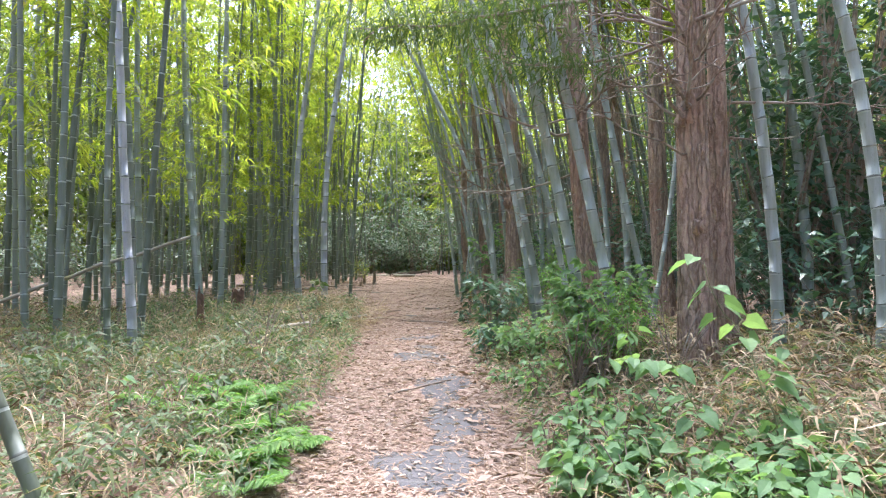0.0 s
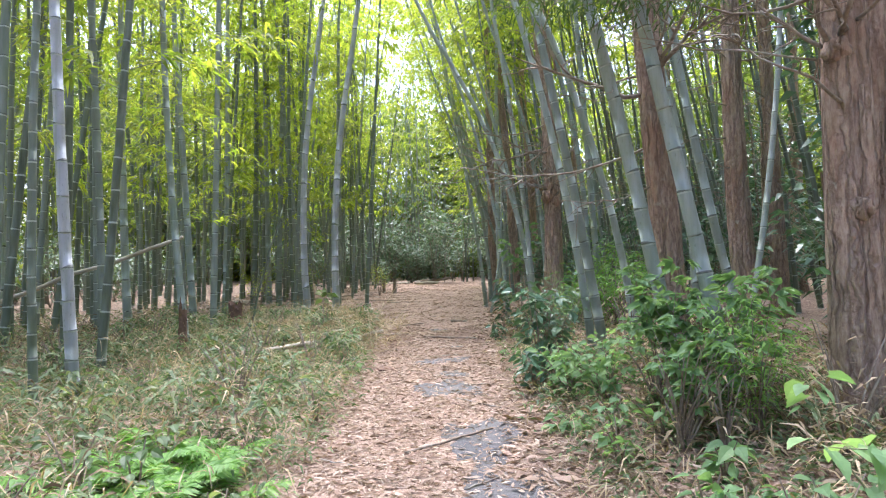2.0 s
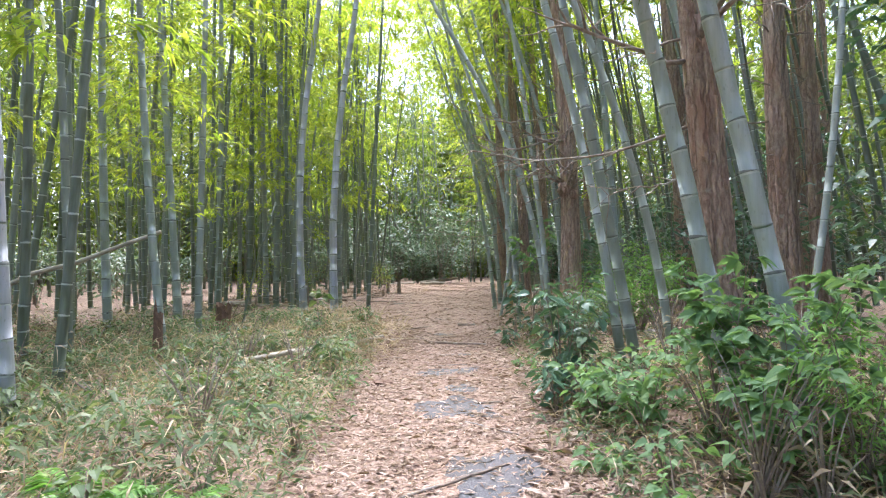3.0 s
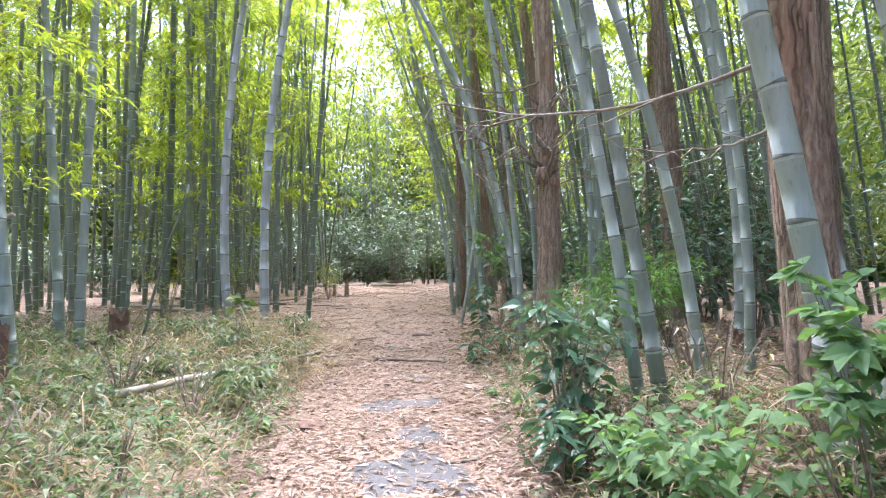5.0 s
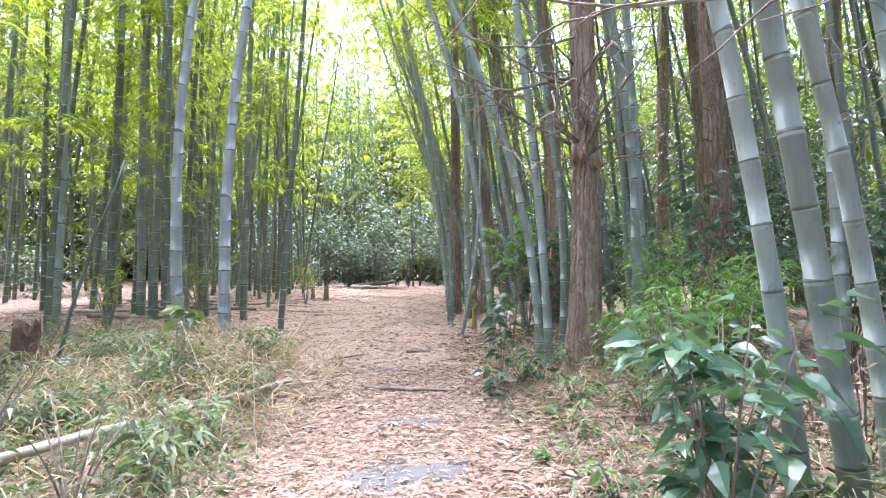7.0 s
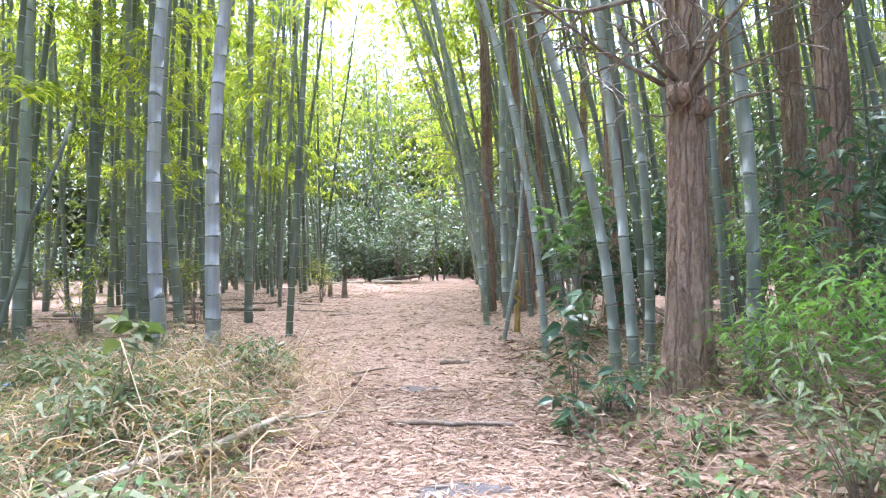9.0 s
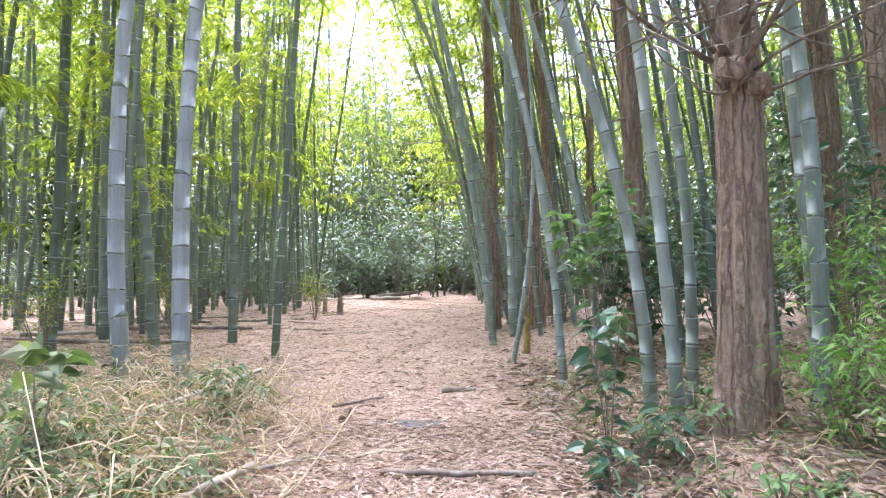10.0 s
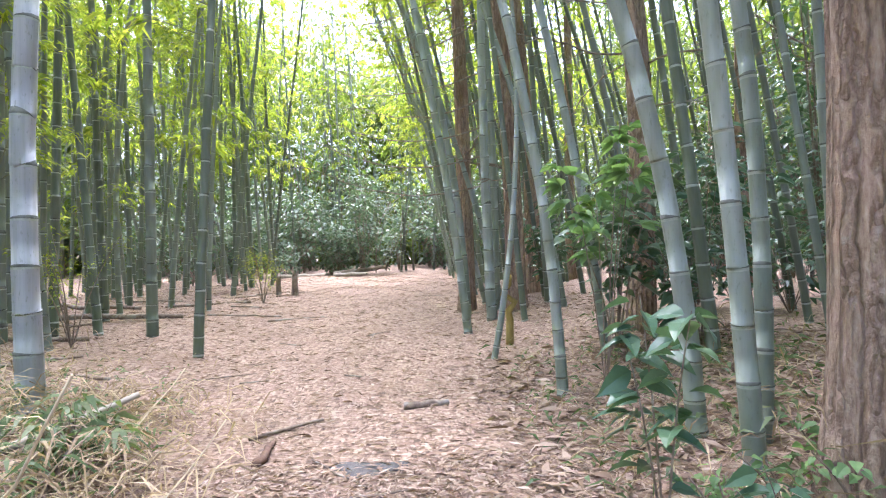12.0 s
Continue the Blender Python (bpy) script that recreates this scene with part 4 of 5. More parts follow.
shrub("broadleaf_shrub", 0.9, 7.7, 0.4, 0.55, 190, (0.05, 0.10), M_BROAD, "low bright green shrub on the bank", seed=32, stems=9, thick=0.005)
shrub("bluish_bush", 1.0, 9.0, 0.45, 1.0, 420, (0.05, 0.09), M_BUSH, "small-leaved bluish-green bush beside the path", seed=36, stems=12, thick=0.005)
shrub("feathery_shrub", 1.85, 5.9, 0.5, 1.0, 800, (0.05, 0.10), M_FERN, "feathery bright green shrub on the bank", broad=False, seed=33, stems=12, thick=0.005)


def climbing_vine(points, count, size, seed):
    """A thin stem along points, with heart-shaped leaves on short stalks all along it."""
    rng = np.random.default_rng(seed)
    pts = np.array(points, float)
    root = new("heart_leaf_vine")
    root.location = pts[0]
    tagged(root, "climbing vine with heart-shaped green leaves", "vine")
    u = np.linspace(0, len(pts) - 1, 24)
    line = np.stack([np.interp(u, np.arange(len(pts)), pts[:, k]) for k in range(3)], 1) - pts[0]
    line = line + 0.03 * np.stack([np.sin(u * 3.1), np.cos(u * 2.7), 0 * u], 1) * (u[:, None] > 0)
    under(root, "stem", Pile().add(tube(line, np.linspace(0.006, 0.002, 24), 5)).mesh("stem", [M_TWIG], True))
    w = rng.uniform(2, 23, count)
    at = np.stack([np.interp(w, np.arange(24), line[:, k]) for k in range(3)], 1)
    a = rng.uniform(0, 6.28, count)
    out = np.stack([np.cos(a), np.sin(a), rng.uniform(-0.2, 0.5, count)], 1)
    tips = at + out * rng.uniform(0.03, 0.10, (count, 1))
    for p, q in zip(at, tips):
        under(root, "stalk", Pile().add(tube([p, (p + q) / 2 + [0, 0, 0.01], q], [0.002, 0.0018, 0.0015], 3)).mesh("stalk", [M_TWIG]))
    ln = rng.uniform(*size, count)
    under(root, "foliage", Pile().add(broad_leaves(tips, unit(out + [0, -0.3, -0.5]), ln, ln * 0.46, rng, 0.3, True)).mesh("foliage", [M_BROAD]), kind="stuff")


def foot(x, y):
    return (x, y, float(height(x, y)) - 0.02)


climbing_vine([foot(1.95, 3.45), (1.97, 3.5, 0.6), (1.9, 3.55, 0.95), (1.72, 3.6, 1.2), (1.62, 3.6, 1.52)], 26, (0.09, 0.14), 6)
climbing_vine([foot(1.75, 3.7), (1.7, 3.75, 0.45), (1.55, 3.8, 0.8), (1.35, 3.9, 0.86), (1.15, 4.0, 0.84)], 26, (0.08, 0.13), 7)
climbing_vine([foot(2.2, 3.6), (2.2, 3.6, 0.5), (2.1, 3.65, 0.85), (2.15, 3.6, 1.05)], 14, (0.08, 0.12), 8)
climbing_vine([foot(1.6, 4.3), (1.55, 4.4, 0.55), (1.45, 4.5, 0.85), (1.42, 4.6, 1.0)], 14, (0.07, 0.11), 9)
for k, (sx, sy) in enumerate([(1.25, 2.7), (1.6, 2.6), (1.45, 3.1), (1.9, 2.9), (1.75, 3.2), (1.55, 2.85), (2.05, 3.2), (1.0, 3.8), (1.3, 3.9)]):
    shrub("ground_vine", sx, sy, 0.36, 0.32, 56, (0.08, 0.12), M_BROAD, "low mat of heart-shaped green vine leaves", heart=True, seed=20 + k, stems=7, category="vine", ratio=0.45, thick=0.004)
shrub("evergreen_sapling", 0.60, 12.8, 0.2, 1.2, 60, (0.11, 0.17), M_GLOSSY, "young evergreen sapling with large shiny leaves", seed=8, stems=3, ratio=0.33, thick=0.007)
shrub("evergreen_seedling", 0.45, 12.35, 0.22, 0.35, 34, (0.09, 0.15), M_GLOSSY, "low evergreen seedling with shiny leaves", seed=37, stems=4, ratio=0.28, thick=0.005)
shrub("evergreen_seedling", 0.95, 12.5, 0.22, 0.4, 30, (0.09, 0.14), M_GLOSSY, "low evergreen seedling with shiny leaves", seed=38, stems=4, ratio=0.28, thick=0.005)
shrub("broadleaf_sapling", 1.1, 14.8, 0.55, 2.2, 40, (0.13, 0.19), M_BROAD, "tall sapling with broad drooping leaves", seed=9, stems=5, lift=0.55, fans=True, thick=0.007)
shrub("broadleaf_sapling", 1.5, 15.6, 0.6, 1.7, 150, (0.13, 0.20), M_BUSH, "bluish-green sapling among the culms", seed=39, stems=7, lift=0.3)
shrub("dwarf_bamboo_clump", 2.3, 11.4, 0.9, 1.25, 1500, (0.08, 0.15), M_FERN, "bright green dwarf bamboo clump below the cedar", broad=False, seed=10, stems=22, thick=0.005)
shrub("dwarf_bamboo_clump", 1.75, 11.6, 0.45, 0.9, 420, (0.07, 0.13), M_FERN, "bright green dwarf bamboo clump below the cedar", broad=False, seed=12, stems=10, thick=0.005)
shrub("dwarf_bamboo_clump", 2.6, 13.2, 0.6, 1.6, 600, (0.08, 0.15), M_FERN, "bright green dwarf bamboo clump behind the cedar", broad=False, seed=14, stems=14, thick=0.005)
shrub("dwarf_bamboo_clump", 1.3, 10.6, 0.5, 0.8, 320, (0.08, 0.14), M_GRASS, "dull green dwarf bamboo clump on the bank", broad=False, seed=13, stems=12, thick=0.005)
shrub("dwarf_bamboo_clump", 1.7, 12.1, 0.4, 0.7, 260, (0.08, 0.14), M_FERN, "bright green dwarf bamboo clump below the cedar", broad=False, seed=15, stems=9, thick=0.005)
for k, (bx, by, bt) in enumerate([(2.3, 15.6, 1.5), (3.2, 16.4, 2.2), (2.6, 18.0, 1.6), (3.9, 18.6, 2.6), (2.2, 20.6, 1.8), (3.4, 13.4, 2.4), (4.2, 12.2, 2.0), (4.8, 14.6, 2.8)]):
    shrub("understorey_bush", bx, by, 0.9, bt, 260, (0.11, 0.19), M_GLOSSY, "dark evergreen bush between the leaning culms", seed=120 + k, stems=9, lift=0.15, ratio=0.28)
for k in range(30):
    bx, by = -10 + 0.55 * k + rng.normal(0, 0.9), rng.uniform(33.2, 40)
    shrub("evergreen_bush", bx, by, rng.uniform(1.3, 2.2), rng.uniform(2.4, 5.0), 520, (0.18, 0.30), M_BUSH, "dark bluish-green evergreen bush closing off the path", seed=40 + k, stems=14, lift=0.05, broad=False, slim=0.21)

for k in range(16):
    bx = rng.uniform(-10, -4.8) if k % 2 else rng.uniform(1.8, 6)
    shrub("evergreen_bush", bx, rng.uniform(29.5, 34), 1.3, rng.uniform(1.2, 3.2), 220, (0.14, 0.25), M_BUSH, "dark bluish-green evergreen bush among the far culms", seed=170 + k, stems=9, lift=0.05, broad=False, slim=0.21)


for k in range(34):
    bx, by = -24 + 1.25 * k + rng.normal(0, 0.8), rng.uniform(41, 45.5)
    shrub("evergreen_tree", bx, by, rng.uniform(1.8, 2.8), rng.uniform(4.5, 8.0), 620, (0.30, 0.50), M_BUSH, "dark evergreen tree behind the bamboo", seed=800 + k, stems=12, lift=0.02, category="tree", thick=0.05, broad=False, slim=0.2)


def far_woods():
    """Leafy woods all round, past the grove that can be walked."""
    rng = np.random.default_rng(33)
    p, d = [], []
    stems = Pile()
    for k in range(1700):
        a = rng.uniform(-1.3, 1.3) if k < 1200 else rng.uniform(0, 6.28)
        r = rng.uniform(46, 60)
        c = np.array([r * 0.75 * np.sin(a), 8 + r * np.cos(a), 0])
        h = 17 * rng.random() ** 1.3
        n = 52
        q = c + np.array([0, 0, h]) + rng.normal(0, 1, (n, 3)) * np.array([1.5, 1.5, 0.9])
        q[:, 2] = np.maximum(q[:, 2], 0.8)
        p.append(q)
        d.append(unit(rng.normal(0, 1, (n, 3)) * np.array([1, 1, 0.5])))
        if k % 4 == 0:
            stems.add(tube([c, c + np.array([rng.normal(0, 0.3), 0, 7.0]), c + np.array([rng.normal(0, 0.8), 0, 14.0])], [0.09, 0.07, 0.02], 5))
    p, d = np.concatenate(p), np.concatenate(d)
    n = len(p)
    ob = new("far_woods", Pile().add(blades(p, d, rng.uniform(0.6, 1.1, n), rng.uniform(0.15, 0.28, n), rng)).mesh("far_woods", [M_DIMMED_FAR_LEAF]))
    tagged(ob, "yellow-green leafy woods beyond the bamboo grove", "woods", kind="stuff")
    ob = new("far_trunks", stems.mesh("far_trunks", [M_CULM]))
    tagged(ob, "thin dark trunks of the woods beyond", "woods", kind="stuff")


far_woods()


for k in range(30):
    bx, by = rng.uniform(-16, -11.5), 2 + 0.95 * k + rng.normal(0, 0.5)
    shrub("understorey_bush", bx, by, 1.5, rng.uniform(1.2, 2.6), 380, (0.14, 0.24), M_BUSH, "green evergreen bush at the back of the grove", seed=1100 + k, stems=8, lift=0.06, broad=False, slim=0.18)
for k in range(44):
    bx, by = rng.uniform(4.4, 12), rng.uniform(6.0, 32)
    shrub("understorey_bush", bx, by, 1.4, rng.uniform(1.4, 3.8), 380, (0.12, 0.22), M_GLOSSY, "dark evergreen bush in the shade of the cedars", seed=940 + k, stems=8, lift=0.1, broad=False, slim=0.2)


for k in range(16):
    bx, by = (rng.uniform(5.0, 10.0), rng.uniform(6.5, 10.5)) if k < 9 else (rng.uniform(6.0, 11), rng.uniform(17, 26))
    shrub("evergreen_tree", bx, by, 1.6, rng.uniform(4.5, 7.5), 700, (0.16, 0.28), M_GLOSSY, "dark young evergreen tree in the shade of the cedars", seed=1000 + k, stems=10, lift=0.12, category="tree", thick=0.03, broad=False, slim=0.2)


def fern(x, y, seed, size=0.6):
    rng = np.random.default_rng(seed)
    root = new("fern")
    root.location = (x, y, float(height(x, y)))
    tagged(root, "bright green fern with feathered fronds", "fern", "ferns beside the path")
    for _ in range(9):
        pile = Pile()
        a, ln = rng.uniform(0, 6.28), size * rng.uniform(0.7, 1.1)
        u = np.linspace(0, 1, 16)
        rise = ln * rng.uniform(0.5, 0.9)
        line = np.stack([np.cos(a) * ln * u, np.sin(a) * ln * u, rise * u - 0.55 * rise * u ** 2.2], 1)
        pile.add(tube(line, np.linspace(0.004, 0.001, 16), 3))
        side = np.array([-np.sin(a), np.cos(a), 0])
        fwd = np.array([np.cos(a), np.sin(a), 0])
        w = np.repeat(np.linspace(0.12, 1, 30), 2)
        s = np.tile([-1, 1], 30)
        p = np.stack([np.interp(w, u, line[:, c]) for c in range(3)], 1)
        d = unit(side[None] * s[:, None] + 0.5 * fwd[None] + rng.normal(0, 0.07, (60, 3)))
        wl = ln * 0.30 * np.sin(np.pi * (0.12 + 0.85 * w)) + 0.01
        pile.add(blades(p, d, wl, wl * 0.09 + 0.002, rng, 0.2))
        under(root, "frond", pile.mesh("frond", [M_FERN]))


for k, (fx, fy, fs) in enumerate([(-1.95, 5.35, 0.6), (-1.6, 5.0, 0.55), (-2.2, 5.7, 0.5), (-1.55, 4.3, 0.55), (-1.3, 3.9, 0.4), (-1.2, 4.6, 0.35), (-1.75, 5.6, 0.5), (-2.4, 5.2, 0.5), (-1.8, 4.7, 0.5)]):
    fern(fx, fy, 70 + k, fs)


# ---- fallen wood and small things ----
def stick(name, a, b, r, mat, label, category="branch", sag=0.0, seed=0):
    rng = np.random.default_rng(seed + 500)
    a, b = np.array(a, float), np.array(b, float)
    u = np.linspace(0, 1, 9)[:, None]
    line = a + (b - a) * u + rng.normal(0, r * 0.4 + 0.008 * np.linalg.norm(b - a), (9, 3)) * np.sin(np.pi * u) * np.array([1, 1, 0.4]) + np.array([0, 0, -sag]) * 4 * u * (1 - u)
    ob = new(name, Pile().add(tube(line, np.linspace(r, r * 0.7, 9), 9)).mesh(name, [mat], True))
    return tagged(ob, label, category)


def on_ground(x, y, up=0.0):
    return (x, y, float(height(x, y)) + up)


stick("fallen_bamboo_pole", (-8.9, 10.45, 0.5), (-4.45, 10.6, 2.04), 0.04, M_PALEWOOD, "pale dead bamboo pole lodged against a standing culm", "bamboo pole")
stick("leaning_pole", on_ground(-4.3, 12.95, -0.03), (-3.72, 13.2, 2.75), 0.022, M_CULM, "thin green bamboo pole leaning between culms", "bamboo pole")
stick("pale_branch", on_ground(-2.8, 13.1, 0.06), (-2.1, 14.2, 0.68), 0.026, M_PALEWOOD, "bleached crooked branch propped on the weeds", seed=2)
stick("bleached_pole", on_ground(-2.85, 9.55, 0.20), on_ground(-1.62, 12.35, 0.15), 0.036, M_PALEWOOD, "split bleached bamboo pole lying in the weeds", "bamboo pole", seed=3)
stick("bleached_pole", on_ground(-1.95, 12.3, 0.06), on_ground(-1.36, 12.93, 0.03), 0.014, M_PALEWOOD, "thin bleached cane end lying at the path edge", "bamboo pole", seed=4)
stick("dry_cane", on_ground(-2.05, 12.2, -0.02), (-1.32, 12.0, 1.22), 0.006, M_CANE, "long straw-coloured cane leaning over the weeds", "cane", 0.05, 5)
stick("dry_cane", on_ground(-1.75, 12.4, -0.02), (-1.2, 12.9, 0.85), 0.004, M_CANE, "long straw-coloured cane leaning over the weeds", "cane", 0.05, 6)
stick("dry_cane", on_ground(-1.5, 12.0, -0.02), (-1.05, 12.5, 0.7), 0.005, M_CANE, "long straw-coloured cane leaning over the weeds", "cane", 0.04, 7)
stick("dry_cane", on_ground(-1.75, 12.75, 0.02), (-0.45, 12.95, 0.34), 0.005, M_CANE, "long straw-coloured cane lying out over the path", "cane", 0.02, 8)
stick("fallen_pole", on_ground(-6.6, 20.45, 0.05), on_ground(-3.9, 20.05, 0.05), 0.05, M_DEADWOOD, "grey fallen bamboo pole on the litter", "bamboo pole", seed=9)
stick("fallen_pole", on_ground(-6.6, 18.05, 0.05), on_ground(-4.4, 18.2, 0.05), 0.045, M_DEADWOOD, "dark fallen bamboo pole on the litter", "bamboo pole", seed=10)
stick("fallen_pole", on_ground(-8.3, 23.4, 0.05), on_ground(-5.5, 22.3, 0.05), 0.05, M_DEADWOOD, "grey fallen bamboo pole on the litter", "bamboo pole", seed=11)
stick("fallen_pole", on_ground(-7.6, 19.2, 0.05), on_ground(-5.9, 19.5, 0.05), 0.04, M_PALEWOOD, "pale fallen bamboo pole on the litter", "bamboo pole", seed=12)
stick("fallen_pole", on_ground(-5.2, 22.8, 0.04), on_ground(-3.4, 22.4, 0.04), 0.03, M_DEADWOOD, "thin grey fallen pole on the litter", "bamboo pole", seed=13)
stick("fallen_log", on_ground(-5.4, 33.0, 0.08), on_ground(-3.2, 33.1, 0.08), 0.09, M_PALEWOOD, "pale log lying across the end of the path", "log", seed=14)
stick("fallen_log", on_ground(-2.8, 32.6, 0.08), on_ground(-1.6, 32.7, 0.08), 0.1, M_PALEWOOD, "pale short log lying at the path's end", "log", seed=15)
stick("fallen_log", on_ground(-2.9, 33.4, 0.1), on_ground(-0.9, 33.7, 0.35), 0.1, M_DEADWOOD, "brown log heaped at the path's end", "log", seed=16)
stick("bark_stick", on_ground(-0.9, 12.66, 0.015), on_ground(0.08, 12.7, 0.015), 0.024, M_DEADWOOD, "dark branch lying across the path", "branch", seed=17)
stick("bark_stick", on_ground(-0.62, 6.4, 0.012), on_ground(0.1, 6.86, 0.012), 0.012, M_DEADWOOD, "thin dark stick lying on the path", "branch", seed=18)
stick("bark_stick", on_ground(-0.1, 8.5, 0.012), on_ground(0.2, 8.62, 0.012), 0.012, M_DEADWOOD, "thin dark stick lying on the path", "branch", seed=19)
stick("bark_stick", on_ground(-1.5, 14.45, 0.012), on_ground(-1.05, 14.8, 0.012), 0.014, M_DEADWOOD, "thin dark stick lying on the path", "branch", seed=20)
stick("bark_stick", on_ground(-2.6, 20.2, 0.012), on_ground(-1.7, 20.6, 0.012), 0.02, M_DEADWOOD, "thin dark stick lying on the litter", "branch", seed=21)
stick("bark_slab", on_ground(-0.45, 15.0, 0.02), on_ground(-0.1, 15.1, 0.02), 0.035, M_DEADWOOD, "dark slab of bark lying on the path", "bark", seed=22)
stick("bark_slab", on_ground(-1.35, 14.0, 0.02), on_ground(-1.33, 14.4, 0.02), 0.03, M_DRYSHEATH, "flat brown piece of bark on the litter", "bark", seed=23)
srng = np.random.default_rng(77)
for k in range(16):
    cy = srng.uniform(10.2, 13.4)
    cx = float(path_left(cy)) - srng.uniform(0.1, 1.2)
    stick("dry_cane", on_ground(cx, cy, -0.02), on_ground(cx + srng.normal(0.15, 0.35), cy + srng.normal(0, 0.4), srng.uniform(0.25, 0.8)), srng.uniform(0.003, 0.006), M_CANE, "dry straw-coloured stalk standing in the verge", "cane", 0.03, 60 + k)
for k in range(46):
    sy = srng.uniform(4, 27)
    sx = srng.uniform(path_left(sy) - (1.5 if sy > 15 else 0.0), path_right(sy) + 0.8)
    sa, sl = srng.uniform(0, 3.14), srng.uniform(0.15, 0.6)
    stick("fallen_twig", on_ground(sx, sy, 0.012), on_ground(sx + sl * math.cos(sa), sy + sl * math.sin(sa), 0.014), srng.uniform(0.004, 0.01), M_DEADWOOD, "small dry brown twig on the litter", "twig", seed=100 + k)
for k in range(24):
    sx, sy = srng.uniform(-9, -3.4), srng.uniform(14, 27)
    sa, sl = srng.normal(0, 0.5), srng.uniform(0.4, 1.6)
    stick("fallen_twig", on_ground(sx, sy, 0.02), on_ground(sx + sl * math.cos(sa), sy + sl * math.sin(sa), 0.03), srng.uniform(0.008, 0.022), M_DEADWOOD, "dry grey stick on the grove floor", "twig", seed=200 + k)


def broken_stump(x, y, r, tall, mat, label, seed):
    """A splintered stump with a jagged top."""
    rng = np.random.default_rng(seed)
    sides = 14
    a = np.linspace(0, 2 * np.pi, sides, endpoint=False)
    rows = []
    for u in (-0.1, 0.0, 0.2, 0.6, 0.9, 1.0):
        rr = r * (1.35 - 0.4 * min(1, max(u, 0) * 2)) * (1 + rng.normal(0, 0.06, sides))
        zz = np.full(sides, u * tall) + (rng.uniform(-0.35, 0.25, sides) * tall if u == 1.0 else 0)
        rows.append(np.stack([rr * np.cos(a), rr * np.sin(a), zz], 1))
    rows.append(np.stack([0.4 * r * np.cos(a), 0.4 * r * np.sin(a), np.full(sides, 0.6 * tall)], 1))
    v = np.concatenate(rows + [np.array([[0, 0, 0.55 * tall]])])
    f = [(i * sides + j, i * sides + (j + 1) % sides, (i + 1) * sides + (j + 1) % sides, (i + 1) * sides + j) for i in range(6) for j in range(sides)]
    pile = Pile().add((v, np.array(f)))
    pile.add((np.zeros((0, 3)), np.array([(6 * sides + j, 6 * sides + (j + 1) % sides, 7 * sides) for j in range(sides)]) - pile.n))
    ob = new("stump", pile.mesh("stump", [mat]))
    ob.location = on_ground(x, y)
    tagged(ob, label, "stump")


broken_stump(-2.9, 24.6, 0.07, 0.55, M_DEADWOOD, "short dark broken stump at the path edge", 1)
broken_stump(-3.4, 25.2, 0.06, 0.45, M_DEADWOOD, "short dark broken stump at the path edge", 2)
broken_stump(-4.55, 12.9, 0.14, 0.55, M_DRYSHEATH, "dark brown rotten stump among the culms", 3)
stick("rotten_log", on_ground(-4.7, 13.1, 0.06), on_ground(-3.75, 13.9, 0.10), 0.055, M_DRYSHEATH, "dark rotten log lying against a stump", "log", seed=41)
stick("rotten_log", on_ground(-5.1, 12.7, 0.05), on_ground(-4.4, 12.6, 0.22), 0.04, M_DRYSHEATH, "dark rotten branch lying against a stump", "log", seed=42)
broken_stump(-4.25, 10.2, 0.06, 0.7, M_DRYSHEATH, "brown rotten bamboo stub below the lodged pole", 4)
stick("bamboo_stub", on_ground(0.80, 17.1, -0.05), (0.81, 17.1, 1.25), 0.05, M_YELLOWED, "yellowed cut bamboo stub on the litter", "bamboo stub", seed=31)
broken_stump(3.55, 11.4, 0.09, 0.25, M_DRYSHEATH, "brown papery sheath at a culm's foot", 6)


def clod(x, y, r, mat, label, seed, name="leaf_clod", category="clod", flat=0.45):
    """A rough lump half sunk in the litter."""
    bm = bmesh.new()
    bmesh.ops.create_icosphere(bm, subdivisions=3, radius=r)
    for v in bm.verts:
        n = noise.noise(v.co * (2.2 / r) + Vector((seed * 7.1, 0, 0))) * 0.35 + noise.noise(v.co * (6 / r)) * 0.15
        v.co *= 1 + n
        v.co.z *= flat
    me = bpy.data.meshes.new(name)
    bm.to_mesh(me)
    bm.free()
    me.materials.append(mat)
    ob = new(name, me)
    ob.location = on_ground(x, y, 0.01)
    tagged(ob, label, category)


clod(-1.16, 9.3, 0.12, M_DRYSHEATH, "reddish-brown clump of rotting leaves at the path edge", 1)
clod(-1.45, 12.1, 0.10, M_DRYSHEATH, "brown clump of rotting leaves at the path edge", 2)
clod(1.0, 5.2, 0.12, M_DRYSHEATH, "reddish-brown clump of rotting leaves on the bank", 3)
clod(-1.9, 3.4, 0.10, M_DRYSHEATH, "dark brown clump of wood in the weeds", 4)
clod(2.35, 10.9, 0.14, M_STONE, "pale weathered stone among dwarf bamboo", 5, "stone", "stone", 0.8)
clod(2.2, 9.2, 0.07, M_PALEWOOD, "small white scrap lying in the litter", 6, "white_scrap", "scrap", 0.4)
clod(-1.0, 5.1, 0.04, M_STONE, "small pale stone beside the path", 7, "stone", "stone", 0.6)
clod(-4.3, 13.2, 0.13, M_BLUE, "crumpled faded blue plastic in the weeds", 8, "plastic_scrap", "litter", 0.5)
clod(-3.6, 10.4, 0.10, M_STONE, "grey stone in the weeds", 9, "stone", "stone", 0.5)

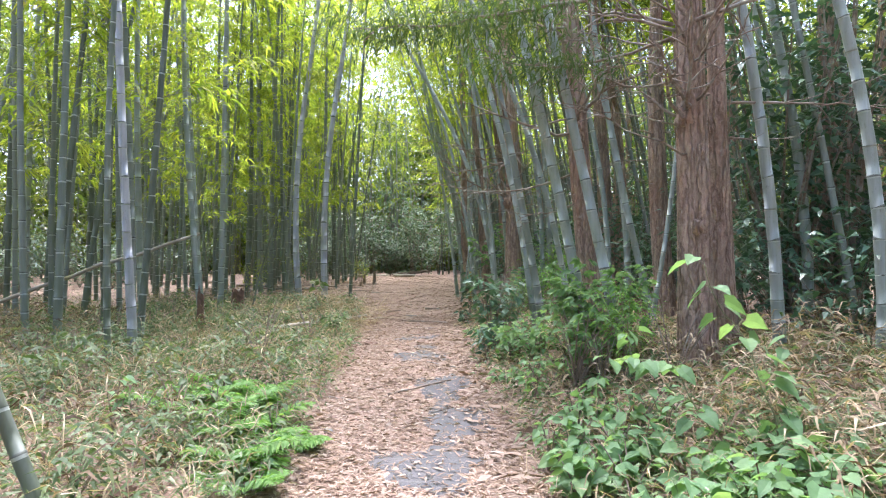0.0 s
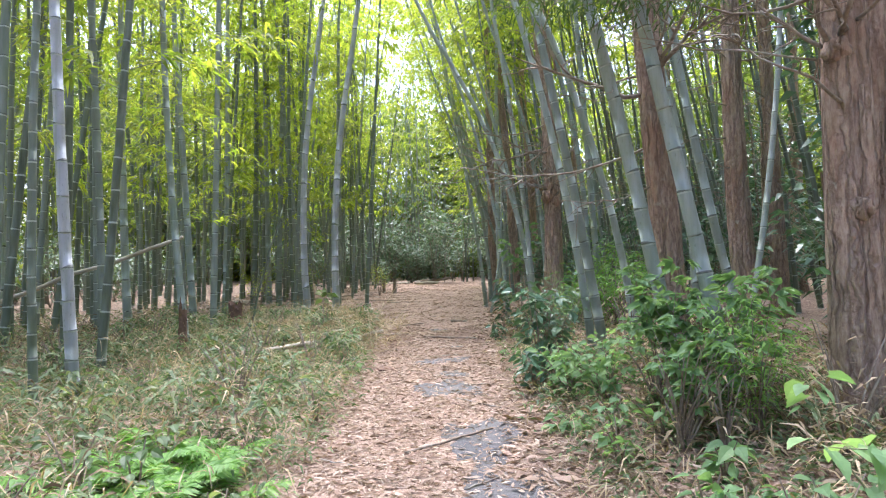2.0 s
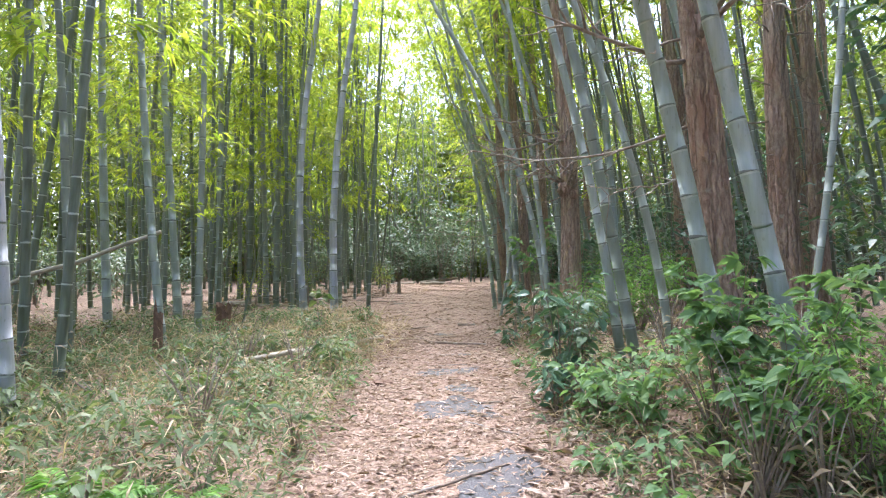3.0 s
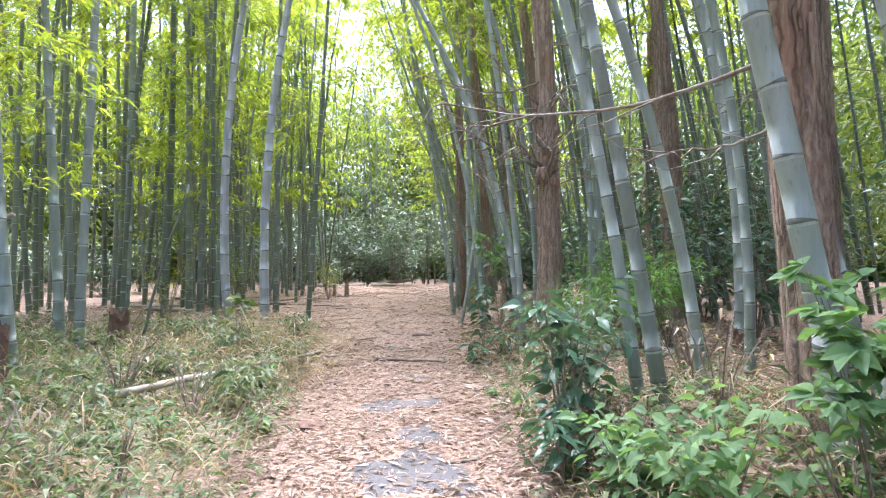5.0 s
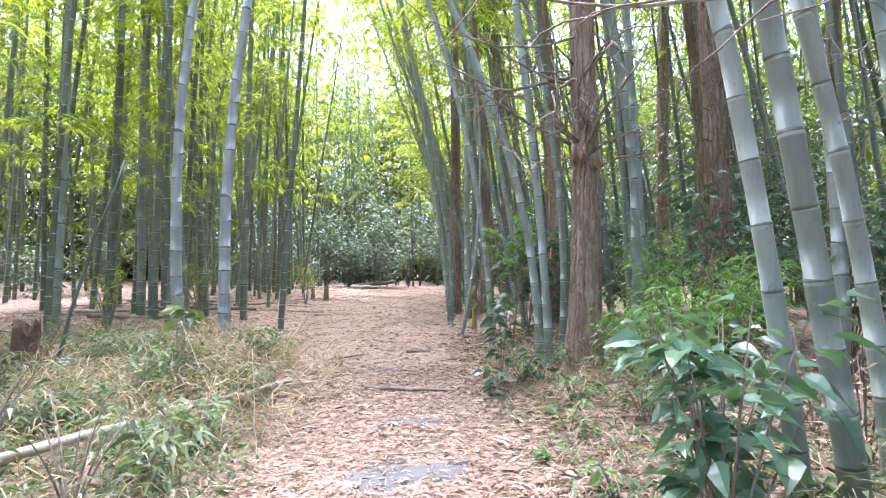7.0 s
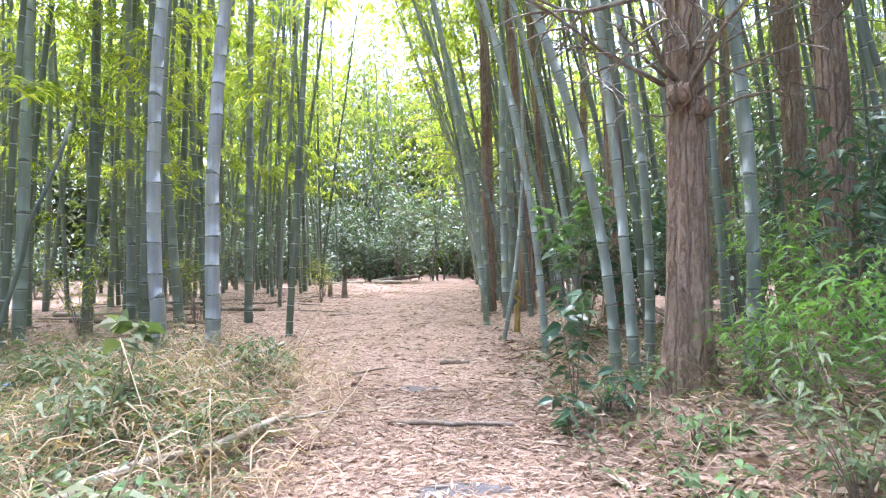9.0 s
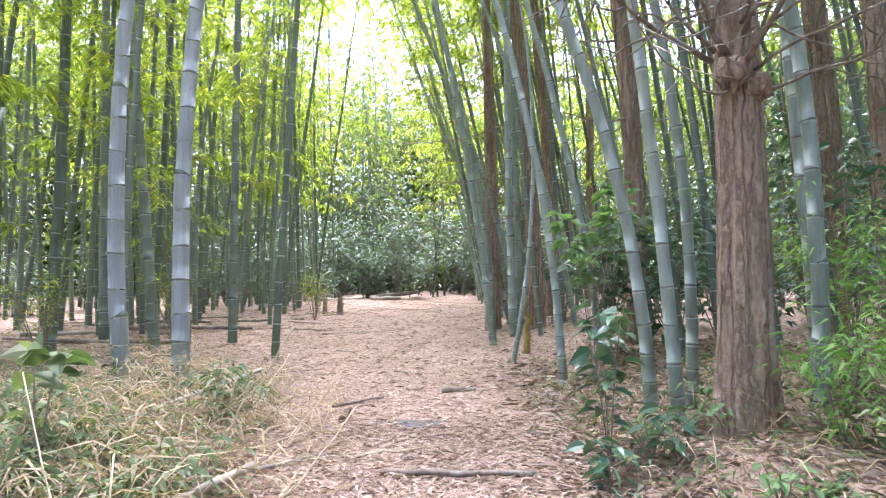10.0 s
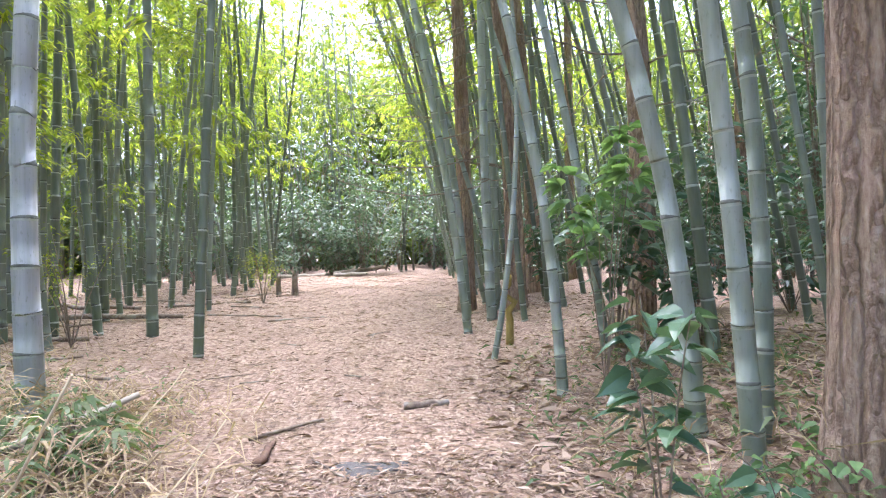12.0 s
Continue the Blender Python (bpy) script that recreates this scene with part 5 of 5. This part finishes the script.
crng = np.random.default_rng(91)
for k in range(64):
    wy = crng.uniform(2.4, 14.5)
    wx = float(path_left(wy)) - crng.uniform(0.25, 4.6)
    shrub("dwarf_bamboo_clump", wx, wy, crng.uniform(0.2, 0.42), crng.uniform(0.3, 0.62), 90, (0.10, 0.19), M_GRASS, "pale green dwarf bamboo clump in the verge", broad=False, seed=600 + k, stems=7, lift=0.15, category="dwarf bamboo", thick=0.004)

# slim saplings and low plants
shrub("pale_leaf_sapling", -2.57, 11.9, 0.16, 1.05, 16, (0.11, 0.16), M_GRASS, "thin sapling with a few pale green leaves", seed=301, stems=2, lift=0.65, category="sapling", ratio=0.4)
shrub("fine_leaf_sapling", -4.4, 17.8, 0.6, 1.5, 520, (0.05, 0.09), M_BAMBOO_LEAF, "young tree with fine yellow-green leaves", seed=302, stems=9, lift=0.4, category="sapling", broad=False)
shrub("fine_leaf_sapling", -3.2, 22.6, 0.6, 1.2, 400, (0.06, 0.1), M_BAMBOO_LEAF, "young tree with fine yellow-green leaves", seed=303, stems=9, lift=0.3, category="sapling", broad=False)
shrub("fine_leaf_sapling", -5.2, 16.0, 0.6, 1.4, 420, (0.06, 0.1), M_BAMBOO_LEAF, "young tree with fine yellow-green leaves", seed=304, stems=8, lift=0.35, category="sapling", broad=False)
wrng = np.random.default_rng(55)
for k in range(50):
    wy = 2.8 + 10.5 * wrng.random() ** 1.5
    wx = float(path_right(wy)) + wrng.uniform(0.2, 1.3)
    shrub("bank_herb", wx, wy, 0.22, wrng.uniform(0.12, 0.5) * (1 if wy < 8 else 0.7), 28, (0.06, 0.12) if wy < 8 else (0.035, 0.075), M_BROAD, "low broad-leaved green herb on the bank", seed=400 + k, stems=4, category="herb", ratio=0.38)
for k in range(30):
    wy = wrng.uniform(2.6, 13.5)
    wx = float(path_left(wy)) - wrng.uniform(0.15, 1.9)
    shrub("verge_herb", wx, wy, 0.2, wrng.uniform(0.15, 0.45), 26, (0.05, 0.10), M_BROAD if k % 3 == 0 else M_GRASS, "low broad-leaved green herb in the verge", seed=450 + k, stems=4, category="herb", ratio=0.34)
for k in range(12):
    wy = wrng.uniform(5, 13)
    shrub("dead_shrub", float(path_right(wy)) + wrng.uniform(0.8, 2.4), wy, 0.4, wrng.uniform(0.4, 0.9), 24, (0.06, 0.13), M_STRAW, "dry leafless shrub with curled brown leaves", seed=500 + k, stems=9, category="dead shrub", broad=False)
for k in range(12):
    wy = wrng.uniform(6, 14)
    shrub("dead_shrub", float(path_left(wy)) - wrng.uniform(0.8, 4.5), wy, 0.4, wrng.uniform(0.4, 0.8), 24, (0.06, 0.13), M_STRAW, "dry leafless shrub with curled brown leaves", seed=520 + k, stems=9, category="dead shrub", broad=False)
